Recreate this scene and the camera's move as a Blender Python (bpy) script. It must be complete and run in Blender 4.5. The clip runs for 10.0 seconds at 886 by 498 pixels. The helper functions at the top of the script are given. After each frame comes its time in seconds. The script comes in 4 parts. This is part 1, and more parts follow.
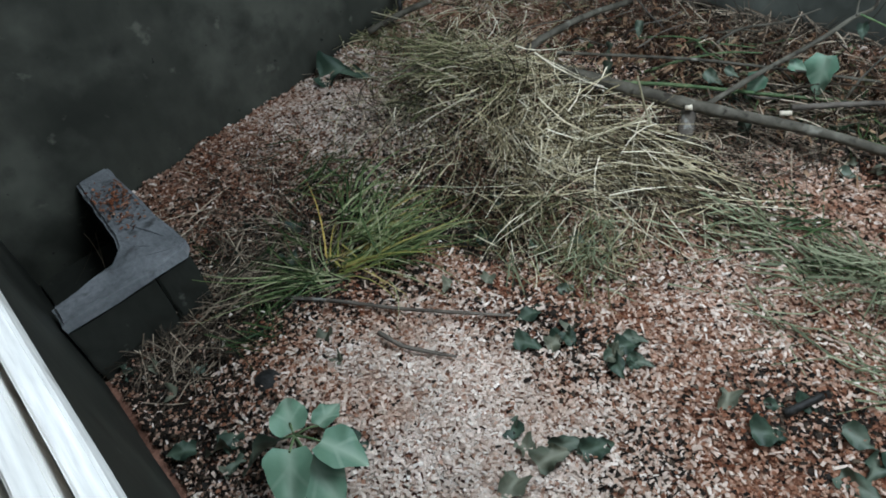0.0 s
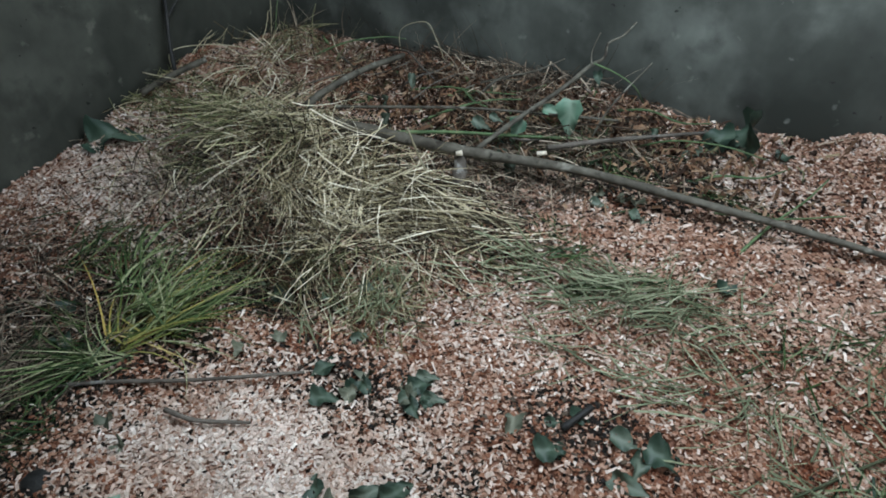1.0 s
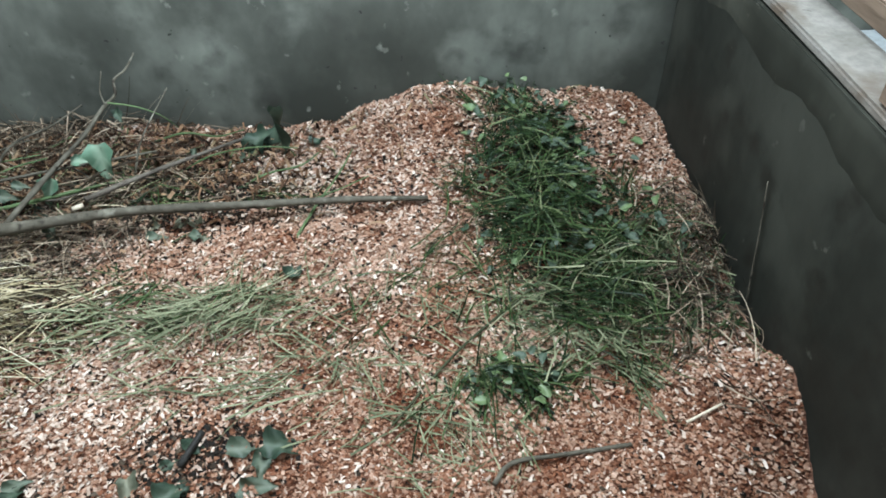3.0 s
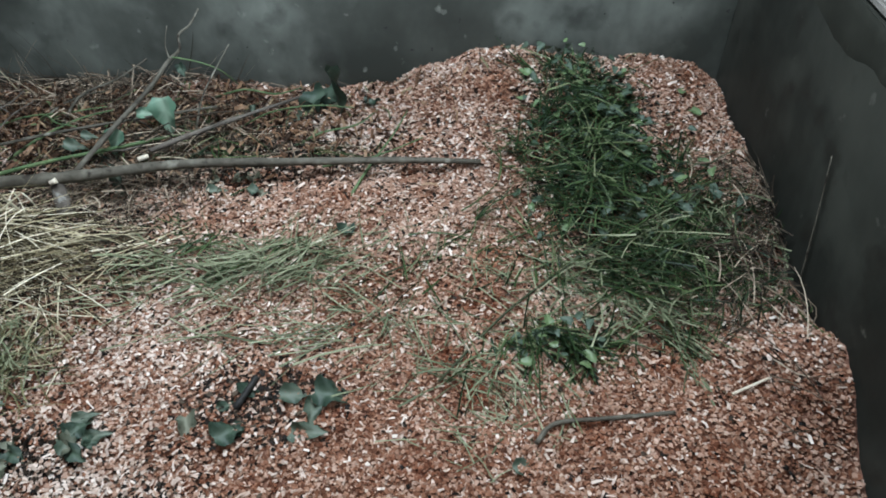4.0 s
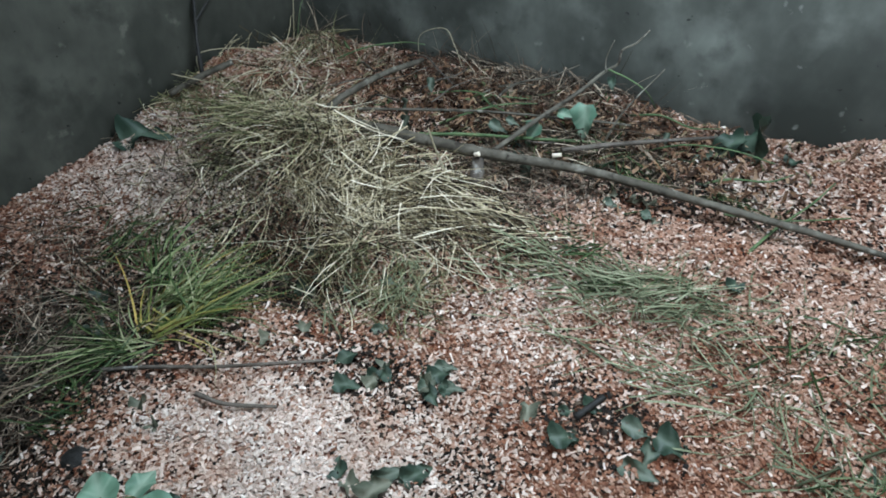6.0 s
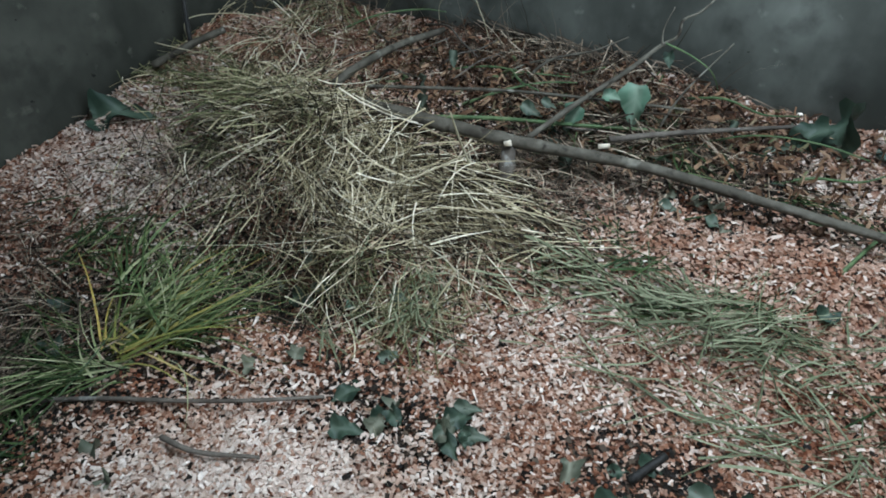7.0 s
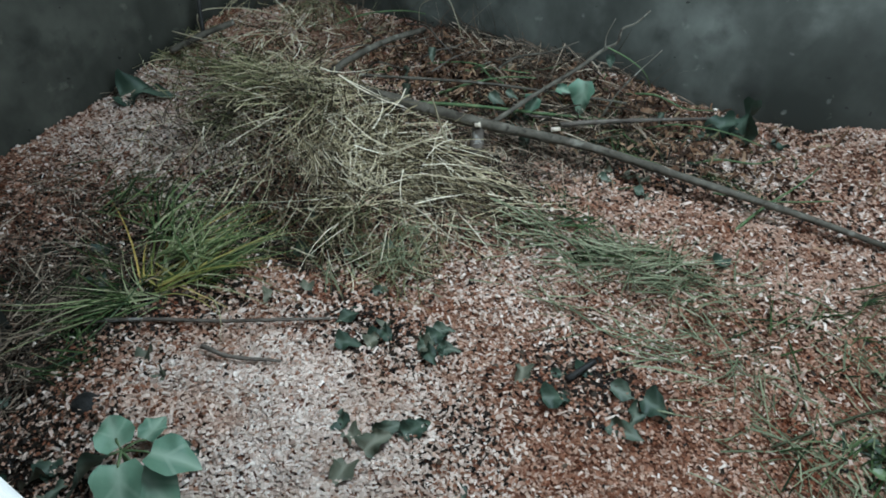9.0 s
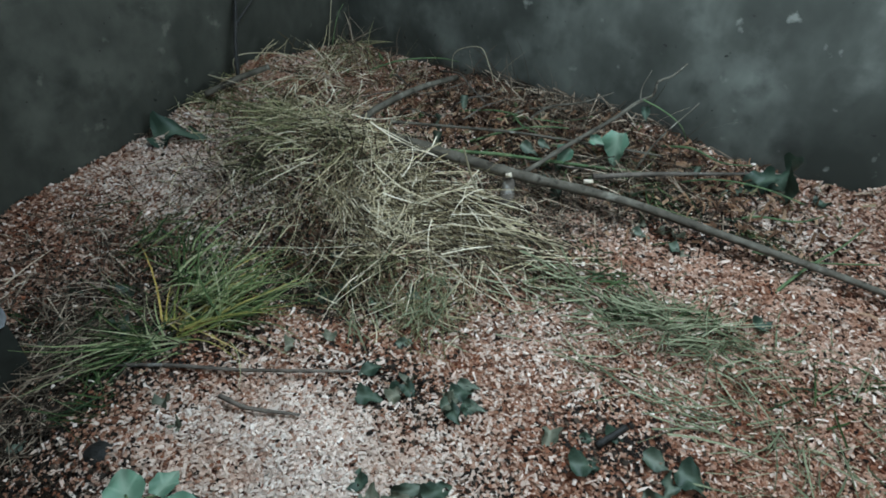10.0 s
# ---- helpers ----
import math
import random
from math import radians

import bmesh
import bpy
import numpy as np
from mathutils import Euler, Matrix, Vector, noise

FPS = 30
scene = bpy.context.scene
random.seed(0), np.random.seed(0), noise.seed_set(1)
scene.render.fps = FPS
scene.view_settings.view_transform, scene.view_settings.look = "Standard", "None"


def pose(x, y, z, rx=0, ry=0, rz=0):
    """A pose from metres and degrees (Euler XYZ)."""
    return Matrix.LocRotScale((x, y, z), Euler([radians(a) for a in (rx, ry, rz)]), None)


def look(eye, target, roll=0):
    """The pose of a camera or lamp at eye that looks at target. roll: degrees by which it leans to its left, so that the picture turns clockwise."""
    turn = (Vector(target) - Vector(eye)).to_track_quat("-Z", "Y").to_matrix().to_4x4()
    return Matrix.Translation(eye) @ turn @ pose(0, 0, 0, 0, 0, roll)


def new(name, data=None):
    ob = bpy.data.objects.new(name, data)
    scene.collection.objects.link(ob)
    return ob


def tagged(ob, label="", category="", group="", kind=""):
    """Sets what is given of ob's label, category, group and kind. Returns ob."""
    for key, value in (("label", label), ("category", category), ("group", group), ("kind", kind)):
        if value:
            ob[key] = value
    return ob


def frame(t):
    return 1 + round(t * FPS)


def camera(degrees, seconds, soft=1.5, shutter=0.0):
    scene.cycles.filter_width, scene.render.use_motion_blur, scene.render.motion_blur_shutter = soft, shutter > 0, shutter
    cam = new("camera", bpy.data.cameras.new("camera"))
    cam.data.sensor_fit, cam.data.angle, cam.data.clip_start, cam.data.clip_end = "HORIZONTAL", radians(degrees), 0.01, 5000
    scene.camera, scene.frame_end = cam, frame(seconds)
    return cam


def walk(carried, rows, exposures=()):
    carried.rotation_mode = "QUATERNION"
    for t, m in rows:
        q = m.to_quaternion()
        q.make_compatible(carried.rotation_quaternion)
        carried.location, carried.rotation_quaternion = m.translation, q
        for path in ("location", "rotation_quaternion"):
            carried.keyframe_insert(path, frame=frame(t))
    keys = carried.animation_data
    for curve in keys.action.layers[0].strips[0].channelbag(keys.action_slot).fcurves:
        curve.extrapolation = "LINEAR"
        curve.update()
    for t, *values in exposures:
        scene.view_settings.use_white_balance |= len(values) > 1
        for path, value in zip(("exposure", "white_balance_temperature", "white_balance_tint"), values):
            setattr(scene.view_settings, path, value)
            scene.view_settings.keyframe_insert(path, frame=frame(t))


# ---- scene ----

cam = camera(66.1, 10.0, soft=1.75)
PATH = [
    (0, (-0.038, 0.088, 1.397), (-1.231, 0.908, 0.018), -12.3),
    (0.5, (0.005, 0.151, 1.429), (-0.998, 1.223, 0.071), -10.8),
    (1, (0.056, 0.162, 1.418), (-0.81, 1.366, 0.077), -4.8),
    (1.5, (0.188, 0.145, 1.41), (-0.285, 1.526, 0.043), -2.3),
    (2, (0.302, 0.173, 1.414), (0.179, 1.585, 0.002), -2.9),
    (2.5, (0.35, 0.18, 1.43), (0.398, 1.689, 0.119), -1.7),
    (2.7, (0.337, 0.183, 1.432), (0.369, 1.681, 0.107), -1.8),
    (3.8, (0.361, 0.153, 1.384), (0.343, 1.602, 0.005), -0.6),
    (4, (0.313, 0.148, 1.425), (0.211, 1.571, 0.023), -2.4),
    (4.5, (0.237, 0.117, 1.442), (-0.048, 1.535, 0.06), -1.3),
    (5, (0.127, 0.076, 1.494), (-0.513, 1.418, 0.155), -3.9),
    (5.5, (0.073, 0.059, 1.496), (-0.771, 1.289, 0.164), -5.1),
    (5.7, (0.101, 0.058, 1.481), (-0.783, 1.283, 0.169), -5.1),
    (6.8, (-0.104, 0.285, 1.319), (-0.771, 1.143, 0.285), -4.3),
    (7, (-0.123, 0.323, 1.287), (-0.799, 1.176, 0.255), -4.8),
    (7.3, (-0.097, 0.275, 1.334), (-0.763, 1.153, 0.316), -4.0),
    (7.4, (0.049, 0.013, 1.5), (-0.832, 1.241, 0.19), -3.5),
    (7.5, (0.051, 0.009, 1.494), (-0.834, 1.237, 0.187), -3.6),
    (8, (0.051, -0.006, 1.495), (-0.832, 1.218, 0.183), -3.2),
    (8.5, (0.05, -0.004, 1.49), (-0.789, 1.204, 0.136), -1.5),
    (9, (0.048, -0.005, 1.474), (-0.757, 1.194, 0.09), -0.6),
    (9.5, (0.021, 0.001, 1.499), (-0.91, 1.21, 0.206), -1.5),
    (10, (0.011, 0.044, 1.469), (-0.901, 1.262, 0.17), -0.9),
]
walk(cam, [(t, look(eye, target, roll)) for t, eye, target, roll in PATH],
     exposures=[(0, 0.1, 5850, 8), (1, 0.15, 5850, 8), (1.5, -0.35, 5850, 6), (2, -0.2, 5850, 6), (2.5, 0.8, 6100, 6), (2.7, 0.85, 6100, 6), (4, 0.45, 5900, 9), (4.5, 0.3, 5850, 8), (5.5, 0.55, 5750, 8), (7, 0.2, 5700, 7), (9, 0.08, 5650, 4), (10, 0.12, 5650, 3)])

# ---- light ----
world = bpy.data.worlds.new("world")
scene.world = world
world.use_nodes = True
wn = world.node_tree.nodes
sky = wn.new("ShaderNodeTexSky")
sky.sky_type, sky.sun_disc, sky.sun_elevation, sky.sun_rotation = "NISHITA", False, radians(50), radians(200)
wn["Background"].inputs["Strength"].default_value = 0.02
world.node_tree.links.new(sky.outputs[0], wn["Background"].inputs["Color"])

sun = new("sun", bpy.data.lights.new("sun", "SUN"))
sun.data.energy, sun.data.angle, sun.data.color = 0.5, radians(12), (1.0, 0.97, 0.93)
sun.matrix_world = look((0.8, -2.5, 4.0), (0, 0, 0))


def opening_light(name, eye, target, wide, high, power, colour):
    lamp = new(name, bpy.data.lights.new(name, "AREA"))
    lamp.data.shape, lamp.data.size, lamp.data.size_y = "RECTANGLE", wide, high
    lamp.data.energy, lamp.data.color = power, colour
    lamp.matrix_world = look(eye, target)
    return lamp


# The overhead lamp is added in an assumed roof gap to brighten the bedding.
opening_light("roof_fill", (-0.05, 1.42, 2.69), (-0.25, 1.3, 0.0), 1.2, 0.9, 76, (0.91, 1.0, 1.07))
opening_light("daylight_front", (0.6, -3.2, 1.75), (-0.4, 2.3, 0.8), 3.0, 1.1, 170, (0.91, 1.0, 1.07))
opening_light("daylight_side", (4.2, 1.2, 1.7), (-2.2, 1.4, 0.7), 2.4, 1.0, 120, (0.91, 1.0, 1.06))

# ---- materials ----


def nodes_of(name):
    m = bpy.data.materials.new(name)
    m.use_nodes = True
    return m, m.node_tree.nodes, m.node_tree.links.new, m.node_tree.nodes["Principled BSDF"]


def ramp_of(nodes, stops):
    r = nodes.new("ShaderNodeValToRGB")
    e = r.color_ramp.elements
    while len(e) < len(stops):
        e.new(0.5)
    for el, (p, c) in zip(e, stops):
        el.position, el.color = p, (*c, 1)
    return r


def noise_of(nodes, link, coord, scale, detail=4, stretch=(1, 1, 1)):
    mp = nodes.new("ShaderNodeMapping")
    mp.inputs["Scale"].default_value = stretch
    link(coord, mp.inputs[0])
    n = nodes.new("ShaderNodeTexNoise")
    n.inputs["Scale"].default_value, n.inputs["Detail"].default_value = scale, detail
    link(mp.outputs[0], n.inputs["Vector"])
    return n.outputs["Fac"]


def mixed(nodes, link, fac, a, b, mode="MIX"):
    mx = nodes.new("ShaderNodeMix")
    mx.data_type, mx.blend_type = "RGBA", mode
    for value, socket in ((fac, mx.inputs[0]), (a, mx.inputs[6]), (b, mx.inputs[7])):
        if isinstance(value, (int, float)):
            socket.default_value = value
        elif isinstance(value, tuple):
            socket.default_value = (*value, 1)
        else:
            link(value, socket)
    return mx.outputs[2]


def bumped(nodes, link, shader, height, strength, distance):
    b = nodes.new("ShaderNodeBump")
    b.inputs["Strength"].default_value, b.inputs["Distance"].default_value = strength, distance
    link(height, b.inputs["Height"])
    link(b.outputs[0], shader.inputs["Normal"])


def surface(name, stops, scale, rough=0.85, bump=0.3, depth=0.004, fine=60, blotch=None, stretch=(1, 1, 1)):
    """A rough surface with broad tone, fine grain and relief; blotch: (scale, low, high, colour) stains."""
    m, nodes, link, sh = nodes_of(name)
    co = nodes.new("ShaderNodeTexCoord").outputs["Object"]
    broad = noise_of(nodes, link, co, scale, 6, stretch)
    grain = noise_of(nodes, link, co, fine, 5, stretch)
    r = ramp_of(nodes, stops)
    link(broad, r.inputs[0])
    g = ramp_of(nodes, [(0.3, (0.82, 0.82, 0.82)), (0.7, (1.1, 1.1, 1.1))])
    link(grain, g.inputs[0])
    colour = mixed(nodes, link, 1.0, r.outputs[0], g.outputs[0], "MULTIPLY")
    if blotch:
        for bs, low, high, bc in blotch:
            bn = noise_of(nodes, link, co, bs, 5)
            br = ramp_of(nodes, [(low, (0, 0, 0)), (high, (1, 1, 1))])
            link(bn, br.inputs[0])
            colour = mixed(nodes, link, br.outputs[0], colour, bc)
    link(colour, sh.inputs["Base Color"])
    sh.inputs["Roughness"].default_value = rough
    sh.inputs["Specular IOR Level"].default_value = 0.2
    bumped(nodes, link, sh, grain, bump, depth)
    return m


def bits(name, stops, rough=0.8, grain=90, sheen=0.12, damp=None):
    """Loose pieces: each island takes its own colour from the ramp."""
    m, nodes, link, sh = nodes_of(name)
    isl = nodes.new("ShaderNodeNewGeometry").outputs["Random Per Island"]
    co = nodes.new("ShaderNodeTexCoord").outputs["Object"]
    r = ramp_of(nodes, stops)
    link(isl, r.inputs[0])
    n = noise_of(nodes, link, co, grain, 3)
    g = ramp_of(nodes, [(0.25, (0.7, 0.68, 0.66)), (0.75, (1.15, 1.15, 1.15))])
    link(n, g.inputs[0])
    colour = mixed(nodes, link, 1.0, r.outputs[0], g.outputs[0], "MULTIPLY")
    if damp:
        broad = ramp_of(nodes, [(0.36, damp), (0.50, (0.92, 0.90, 0.88)), (0.66, (1.10, 1.10, 1.10))])
        link(noise_of(nodes, link, co, 5.5, 5), broad.inputs[0])
        colour = mixed(nodes, link, 1.0, colour, broad.outputs[0], "MULTIPLY")
    link(colour, sh.inputs["Base Color"])
    sh.inputs["Roughness"].default_value = rough
    sh.inputs["Specular IOR Level"].default_value = sheen
    bumped(nodes, link, sh, n, 0.25, 0.002)
    return m


def leaf_surface(name, dark, light, rib, rough=0.45):
    """A leaf blade: a pale midrib and side veins, mottled, its own tone each."""
    m, nodes, link, sh = nodes_of(name)
    co = nodes.new("ShaderNodeTexCoord").outputs["Object"]
    rnd = nodes.new("ShaderNodeObjectInfo").outputs["Random"]
    n = noise_of(nodes, link, co, 35, 5)
    tone = mixed(nodes, link, n, dark, light)
    v = nodes.new("ShaderNodeValToRGB")
    link(rnd, v.inputs[0])
    v.color_ramp.elements[0].color, v.color_ramp.elements[1].color = (0.7, 0.75, 0.7, 1), (1.2, 1.15, 1.1, 1)
    tone = mixed(nodes, link, 1.0, tone, v.outputs[0], "MULTIPLY")
    sep = nodes.new("ShaderNodeSeparateXYZ")
    link(co, sep.inputs[0])
    ab = nodes.new("ShaderNodeMath")
    ab.operation = "ABSOLUTE"
    link(sep.outputs[1], ab.inputs[0])
    mid = ramp_of(nodes, [(0.0, (1, 1, 1)), (0.022, (0, 0, 0))])
    link(ab.outputs[0], mid.inputs[0])
    side = nodes.new("ShaderNodeMath")
    side.operation = "SUBTRACT"
    link(sep.outputs[0], side.inputs[0])
    link(ab.outputs[0], side.inputs[1])
    wave = nodes.new("ShaderNodeMath")
    wave.operation = "MULTIPLY"
    link(side.outputs[0], wave.inputs[0])
    wave.inputs[1].default_value = 44.0
    sn = nodes.new("ShaderNodeMath")
    sn.operation = "SINE"
    link(wave.outputs[0], sn.inputs[0])
    vein = ramp_of(nodes, [(0.93, (0, 0, 0)), (1.0, (0.5, 0.5, 0.5))])
    link(sn.outputs[0], vein.inputs[0])
    tone = mixed(nodes, link, vein.outputs[0], tone, rib)
    tone = mixed(nodes, link, mid.outputs[0], tone, rib)
    link(tone, sh.inputs["Base Color"])
    sh.inputs["Roughness"].default_value = rough
    bumped(nodes, link, sh, n, 0.3, 0.004)
    return m


PLASTER = surface("grey cement plaster", [(0.3, (0.0497, 0.0537, 0.0439)), (0.5, (0.0915, 0.0964, 0.0804)), (0.7, (0.1542, 0.1611, 0.1355))], 1.5, 0.7, 0.18, 0.003, 22,
                  [(2.1, 0.46, 0.66, (0.0398, 0.0427, 0.0345)), (3.4, 0.54, 0.80, (0.1890, 0.1989, 0.1682)), (7, 0.56, 0.74, (0.0497, 0.0517, 0.0431)), (13, 0.66, 0.74, (0.1989, 0.2038, 0.1730)), (30, 0.71, 0.75, (0.0249, 0.0249, 0.0214))], (1, 1, 0.6))
# PLASTER scaled darker: the left wall's shade is put into the colour.
PLASTER_SHADED = surface("stained cement plaster, shade in colour", [(0.3, (0.0224, 0.0233, 0.0173)), (0.5, (0.0412, 0.0417, 0.0318)), (0.7, (0.0694, 0.0697, 0.0536))], 1.5, 0.7, 0.18, 0.003, 22,
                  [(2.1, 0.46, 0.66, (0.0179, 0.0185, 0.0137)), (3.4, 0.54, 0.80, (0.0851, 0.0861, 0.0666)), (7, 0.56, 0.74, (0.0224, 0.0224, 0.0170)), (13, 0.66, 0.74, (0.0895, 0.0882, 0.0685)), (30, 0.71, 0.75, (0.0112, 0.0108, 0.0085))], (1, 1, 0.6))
# Cement darkened to carry the shade on faces turned from the daylight.
CEMENT_SHADED = surface("cement with shade in colour", [(0.3, (0.0144, 0.0156, 0.0122)), (0.5, (0.0263, 0.0272, 0.0216)), (0.7, (0.0493, 0.0508, 0.0409))], 2.0, 0.6, 0.25, 0.003, 24,
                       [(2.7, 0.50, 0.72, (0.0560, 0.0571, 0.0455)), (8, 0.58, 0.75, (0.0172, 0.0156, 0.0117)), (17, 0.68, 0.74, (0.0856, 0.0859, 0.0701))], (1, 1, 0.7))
CONCRETE = surface("rough grey concrete", [(0.3, (0.1309, 0.1368, 0.1385)), (0.7, (0.2261, 0.2321, 0.2348))], 9, 0.9, 0.6, 0.008, 70, [(14, 0.6, 0.72, (0.0595, 0.0595, 0.0572))])
CEMENT_PALE = surface("pale blotched cement", [(0.3, (0.1815, 0.1674, 0.1431)), (0.7, (0.2640, 0.2457, 0.2173))], 8, 0.9, 0.6, 0.006, 60, [(7, 0.50, 0.66, (0.1320, 0.1026, 0.0769)), (19, 0.62, 0.70, (0.0550, 0.0459, 0.0371))])
PAINT = surface("weathered whitish board", [(0.3, (0.55, 0.52, 0.46)), (0.7, (0.78, 0.76, 0.71))], 5, 0.7, 0.4, 0.003, 55, [(8, 0.6, 0.72, (0.33, 0.30, 0.26))], (0.25, 3, 3))
WOOD = surface("brown weathered timber", [(0.3, (0.12, 0.085, 0.06)), (0.7, (0.24, 0.175, 0.125))], 7, 0.75, 0.5, 0.004, 40, None, (3, 0.3, 3))
BARK = surface("grey-green bark", [(0.3, (0.0560, 0.0487, 0.0356)), (0.55, (0.1128, 0.1008, 0.0761)), (0.8, (0.1986, 0.1836, 0.1426))], 14, 0.75, 0.6, 0.004, 70, [(22, 0.58, 0.68, (0.0316, 0.0256, 0.0182)), (17, 0.62, 0.72, (0.2708, 0.2562, 0.2059))])
BARK_BROWN = surface("brown bark", [(0.3, (0.075, 0.063, 0.05)), (0.7, (0.18, 0.155, 0.125))], 16, 0.85, 0.6, 0.004, 80, [(25, 0.62, 0.72, (0.28, 0.27, 0.24))])
CUT_WOOD = surface("fresh cut wood", [(0.3, (0.62, 0.52, 0.38)), (0.7, (0.78, 0.70, 0.56))], 60, 0.8, 0.3, 0.002, 200)
STEM_GREEN = surface("green stem", [(0.3, (0.07, 0.12, 0.05)), (0.7, (0.15, 0.20, 0.09))], 20, 0.55, 0.2, 0.002, 80)
STEM_DARK = surface("dark green-brown stem", [(0.3, (0.030, 0.036, 0.018)), (0.7, (0.075, 0.082, 0.042))], 20, 0.6, 0.3, 0.002, 80)
SAWDUST = surface("packed sawdust", [(0.2, (0.0862, 0.0380, 0.0243)), (0.45, (0.1840, 0.0874, 0.0567)), (0.7, (0.3220, 0.1662, 0.1125))], 3.0, 0.95, 0.8, 0.012, 90, [(24, 0.6, 0.75, (0.1725, 0.0855, 0.0540))])
SKY_BLUE = surface("pale blue-grey render", [(0.3, (0.42, 0.47, 0.49)), (0.7, (0.55, 0.59, 0.60))], 2, 0.8, 0.2, 0.003, 40)
ROOF = surface("grey roof sheet", [(0.3, (0.20, 0.20, 0.20)), (0.7, (0.30, 0.30, 0.29))], 2, 0.6, 0.2, 0.003, 40)
CLOD = surface("dark damp clod", [(0.3, (0.0150, 0.0144, 0.0132)), (0.7, (0.0360, 0.0342, 0.0300))], 20, 0.55, 0.6, 0.006, 70)

SHAVE_PALE = bits("pale wood shavings", [(0.0, (0.44, 0.32, 0.25)), (0.25, (0.60, 0.475, 0.39)), (0.7, (0.74, 0.615, 0.52)), (1.0, (0.86, 0.77, 0.68))], damp=(0.84, 0.74, 0.68))
SHAVE_TAN = bits("pinkish tan wood chips", [(0.0, (0.30, 0.175, 0.120)), (0.3, (0.40, 0.25, 0.178)), (0.7, (0.48, 0.315, 0.232)), (0.95, (0.58, 0.415, 0.32)), (1.0, (0.70, 0.56, 0.45))], damp=(0.64, 0.49, 0.41))
SHAVE_RED = bits("rust-brown damp chips", [(0.0, (0.11, 0.046, 0.026)), (0.4, (0.22, 0.098, 0.056)), (0.8, (0.34, 0.175, 0.11)), (0.96, (0.46, 0.29, 0.20)), (1.0, (0.64, 0.48, 0.37))], damp=(0.60, 0.42, 0.33))
# The ramp's near-black end paints the shaded gaps between golden straws.
HAY = bits("dry hay with painted dark gaps", [(0.0, (0.012, 0.009, 0.005)), (0.36, (0.055, 0.042, 0.022)), (0.55, (0.27, 0.225, 0.125)), (0.80, (0.60, 0.52, 0.33)), (1.0, (0.88, 0.81, 0.62))], 0.6)
STRAW = surface("pale dry straw", [(0.3, (0.3024, 0.2590, 0.1584)), (0.7, (0.4464, 0.3990, 0.2706))], 30, 0.6, 0.2, 0.001, 90)
HAY_GREY = bits("grey dead stalks", [(0.0, (0.0200, 0.0146, 0.0105)), (0.5, (0.0813, 0.0616, 0.0420)), (0.85, (0.2750, 0.2128, 0.1522)), (1.0, (0.5750, 0.4704, 0.3465))], 0.7)
# Near-black flakes: damp muck, and painted shade for the deep hollows.
MUCK_SHADE = bits("dark muck and painted shade", [(0.0, (0.006, 0.005, 0.004)), (0.6, (0.018, 0.013, 0.009)), (0.9, (0.04, 0.028, 0.019)), (1.0, (0.11, 0.08, 0.055))], 0.6)
HAY_GREEN = bits("half-dry green hay", [(0.0, (0.0280, 0.0320, 0.0140)), (0.4, (0.1232, 0.1250, 0.0550)), (0.75, (0.2912, 0.2700, 0.1400)), (1.0, (0.5824, 0.5000, 0.3200))], 0.55)
GRASS = bits("fresh green grass", [(0.0, (0.0080, 0.0163, 0.0067)), (0.5, (0.0256, 0.0462, 0.0163)), (0.85, (0.0680, 0.1020, 0.0370)), (1.0, (0.1920, 0.2108, 0.1110))], 0.45)
GRASS_PALE = bits("wilted pale grass", [(0.0, (0.09, 0.10, 0.055)), (0.5, (0.19, 0.21, 0.12)), (1.0, (0.34, 0.35, 0.22))], 0.55)
TUFT = bits("rank green grass", [(0.0, (0.018, 0.034, 0.012)), (0.4, (0.085, 0.125, 0.042)), (0.75, (0.24, 0.28, 0.12)), (1.0, (0.48, 0.48, 0.28))], 0.5)
YELLOW = bits("yellowing grass", [(0.0, (0.07, 0.10, 0.025)), (0.4, (0.20, 0.21, 0.055)), (0.75, (0.40, 0.34, 0.10)), (0.95, (0.48, 0.33, 0.09)), (1.0, (0.58, 0.50, 0.26))], 0.5)
LITTER = bits("brown dead leaves", [(0.0, (0.02, 0.012, 0.008)), (0.4, (0.085, 0.046, 0.026)), (0.72, (0.22, 0.125, 0.07)), (0.92, (0.38, 0.255, 0.16)), (1.0, (0.08, 0.12, 0.05))], 0.75)
LEAF_MID = leaf_surface("mid-green leaf", (0.0272, 0.0464, 0.0312), (0.0638, 0.0944, 0.0615), (0.1275, 0.1520, 0.1066), 0.6)
LEAF_PALE = leaf_surface("pale matt green leaf", (0.0924, 0.1764, 0.1148), (0.1428, 0.2436, 0.1640), (0.2520, 0.3360, 0.2378), 0.6)
LEAF_DARK = leaf_surface("dark green leaf", (0.014, 0.030, 0.018), (0.038, 0.066, 0.043), (0.065, 0.095, 0.06), 0.6)
LEAF_BRIGHT = leaf_surface("bright clover leaf", (0.0280, 0.0594, 0.0210), (0.0630, 0.1122, 0.0420), (0.1400, 0.1980, 0.0840))
LEAF_OLD = leaf_surface("withered grey-green leaf", (0.07, 0.075, 0.05), (0.14, 0.15, 0.10), (0.20, 0.20, 0.14), 0.7)

# ---- shape helpers ----
X_LEFT, X_RIGHT, Y_BACK = -2.215, 1.14, 2.312


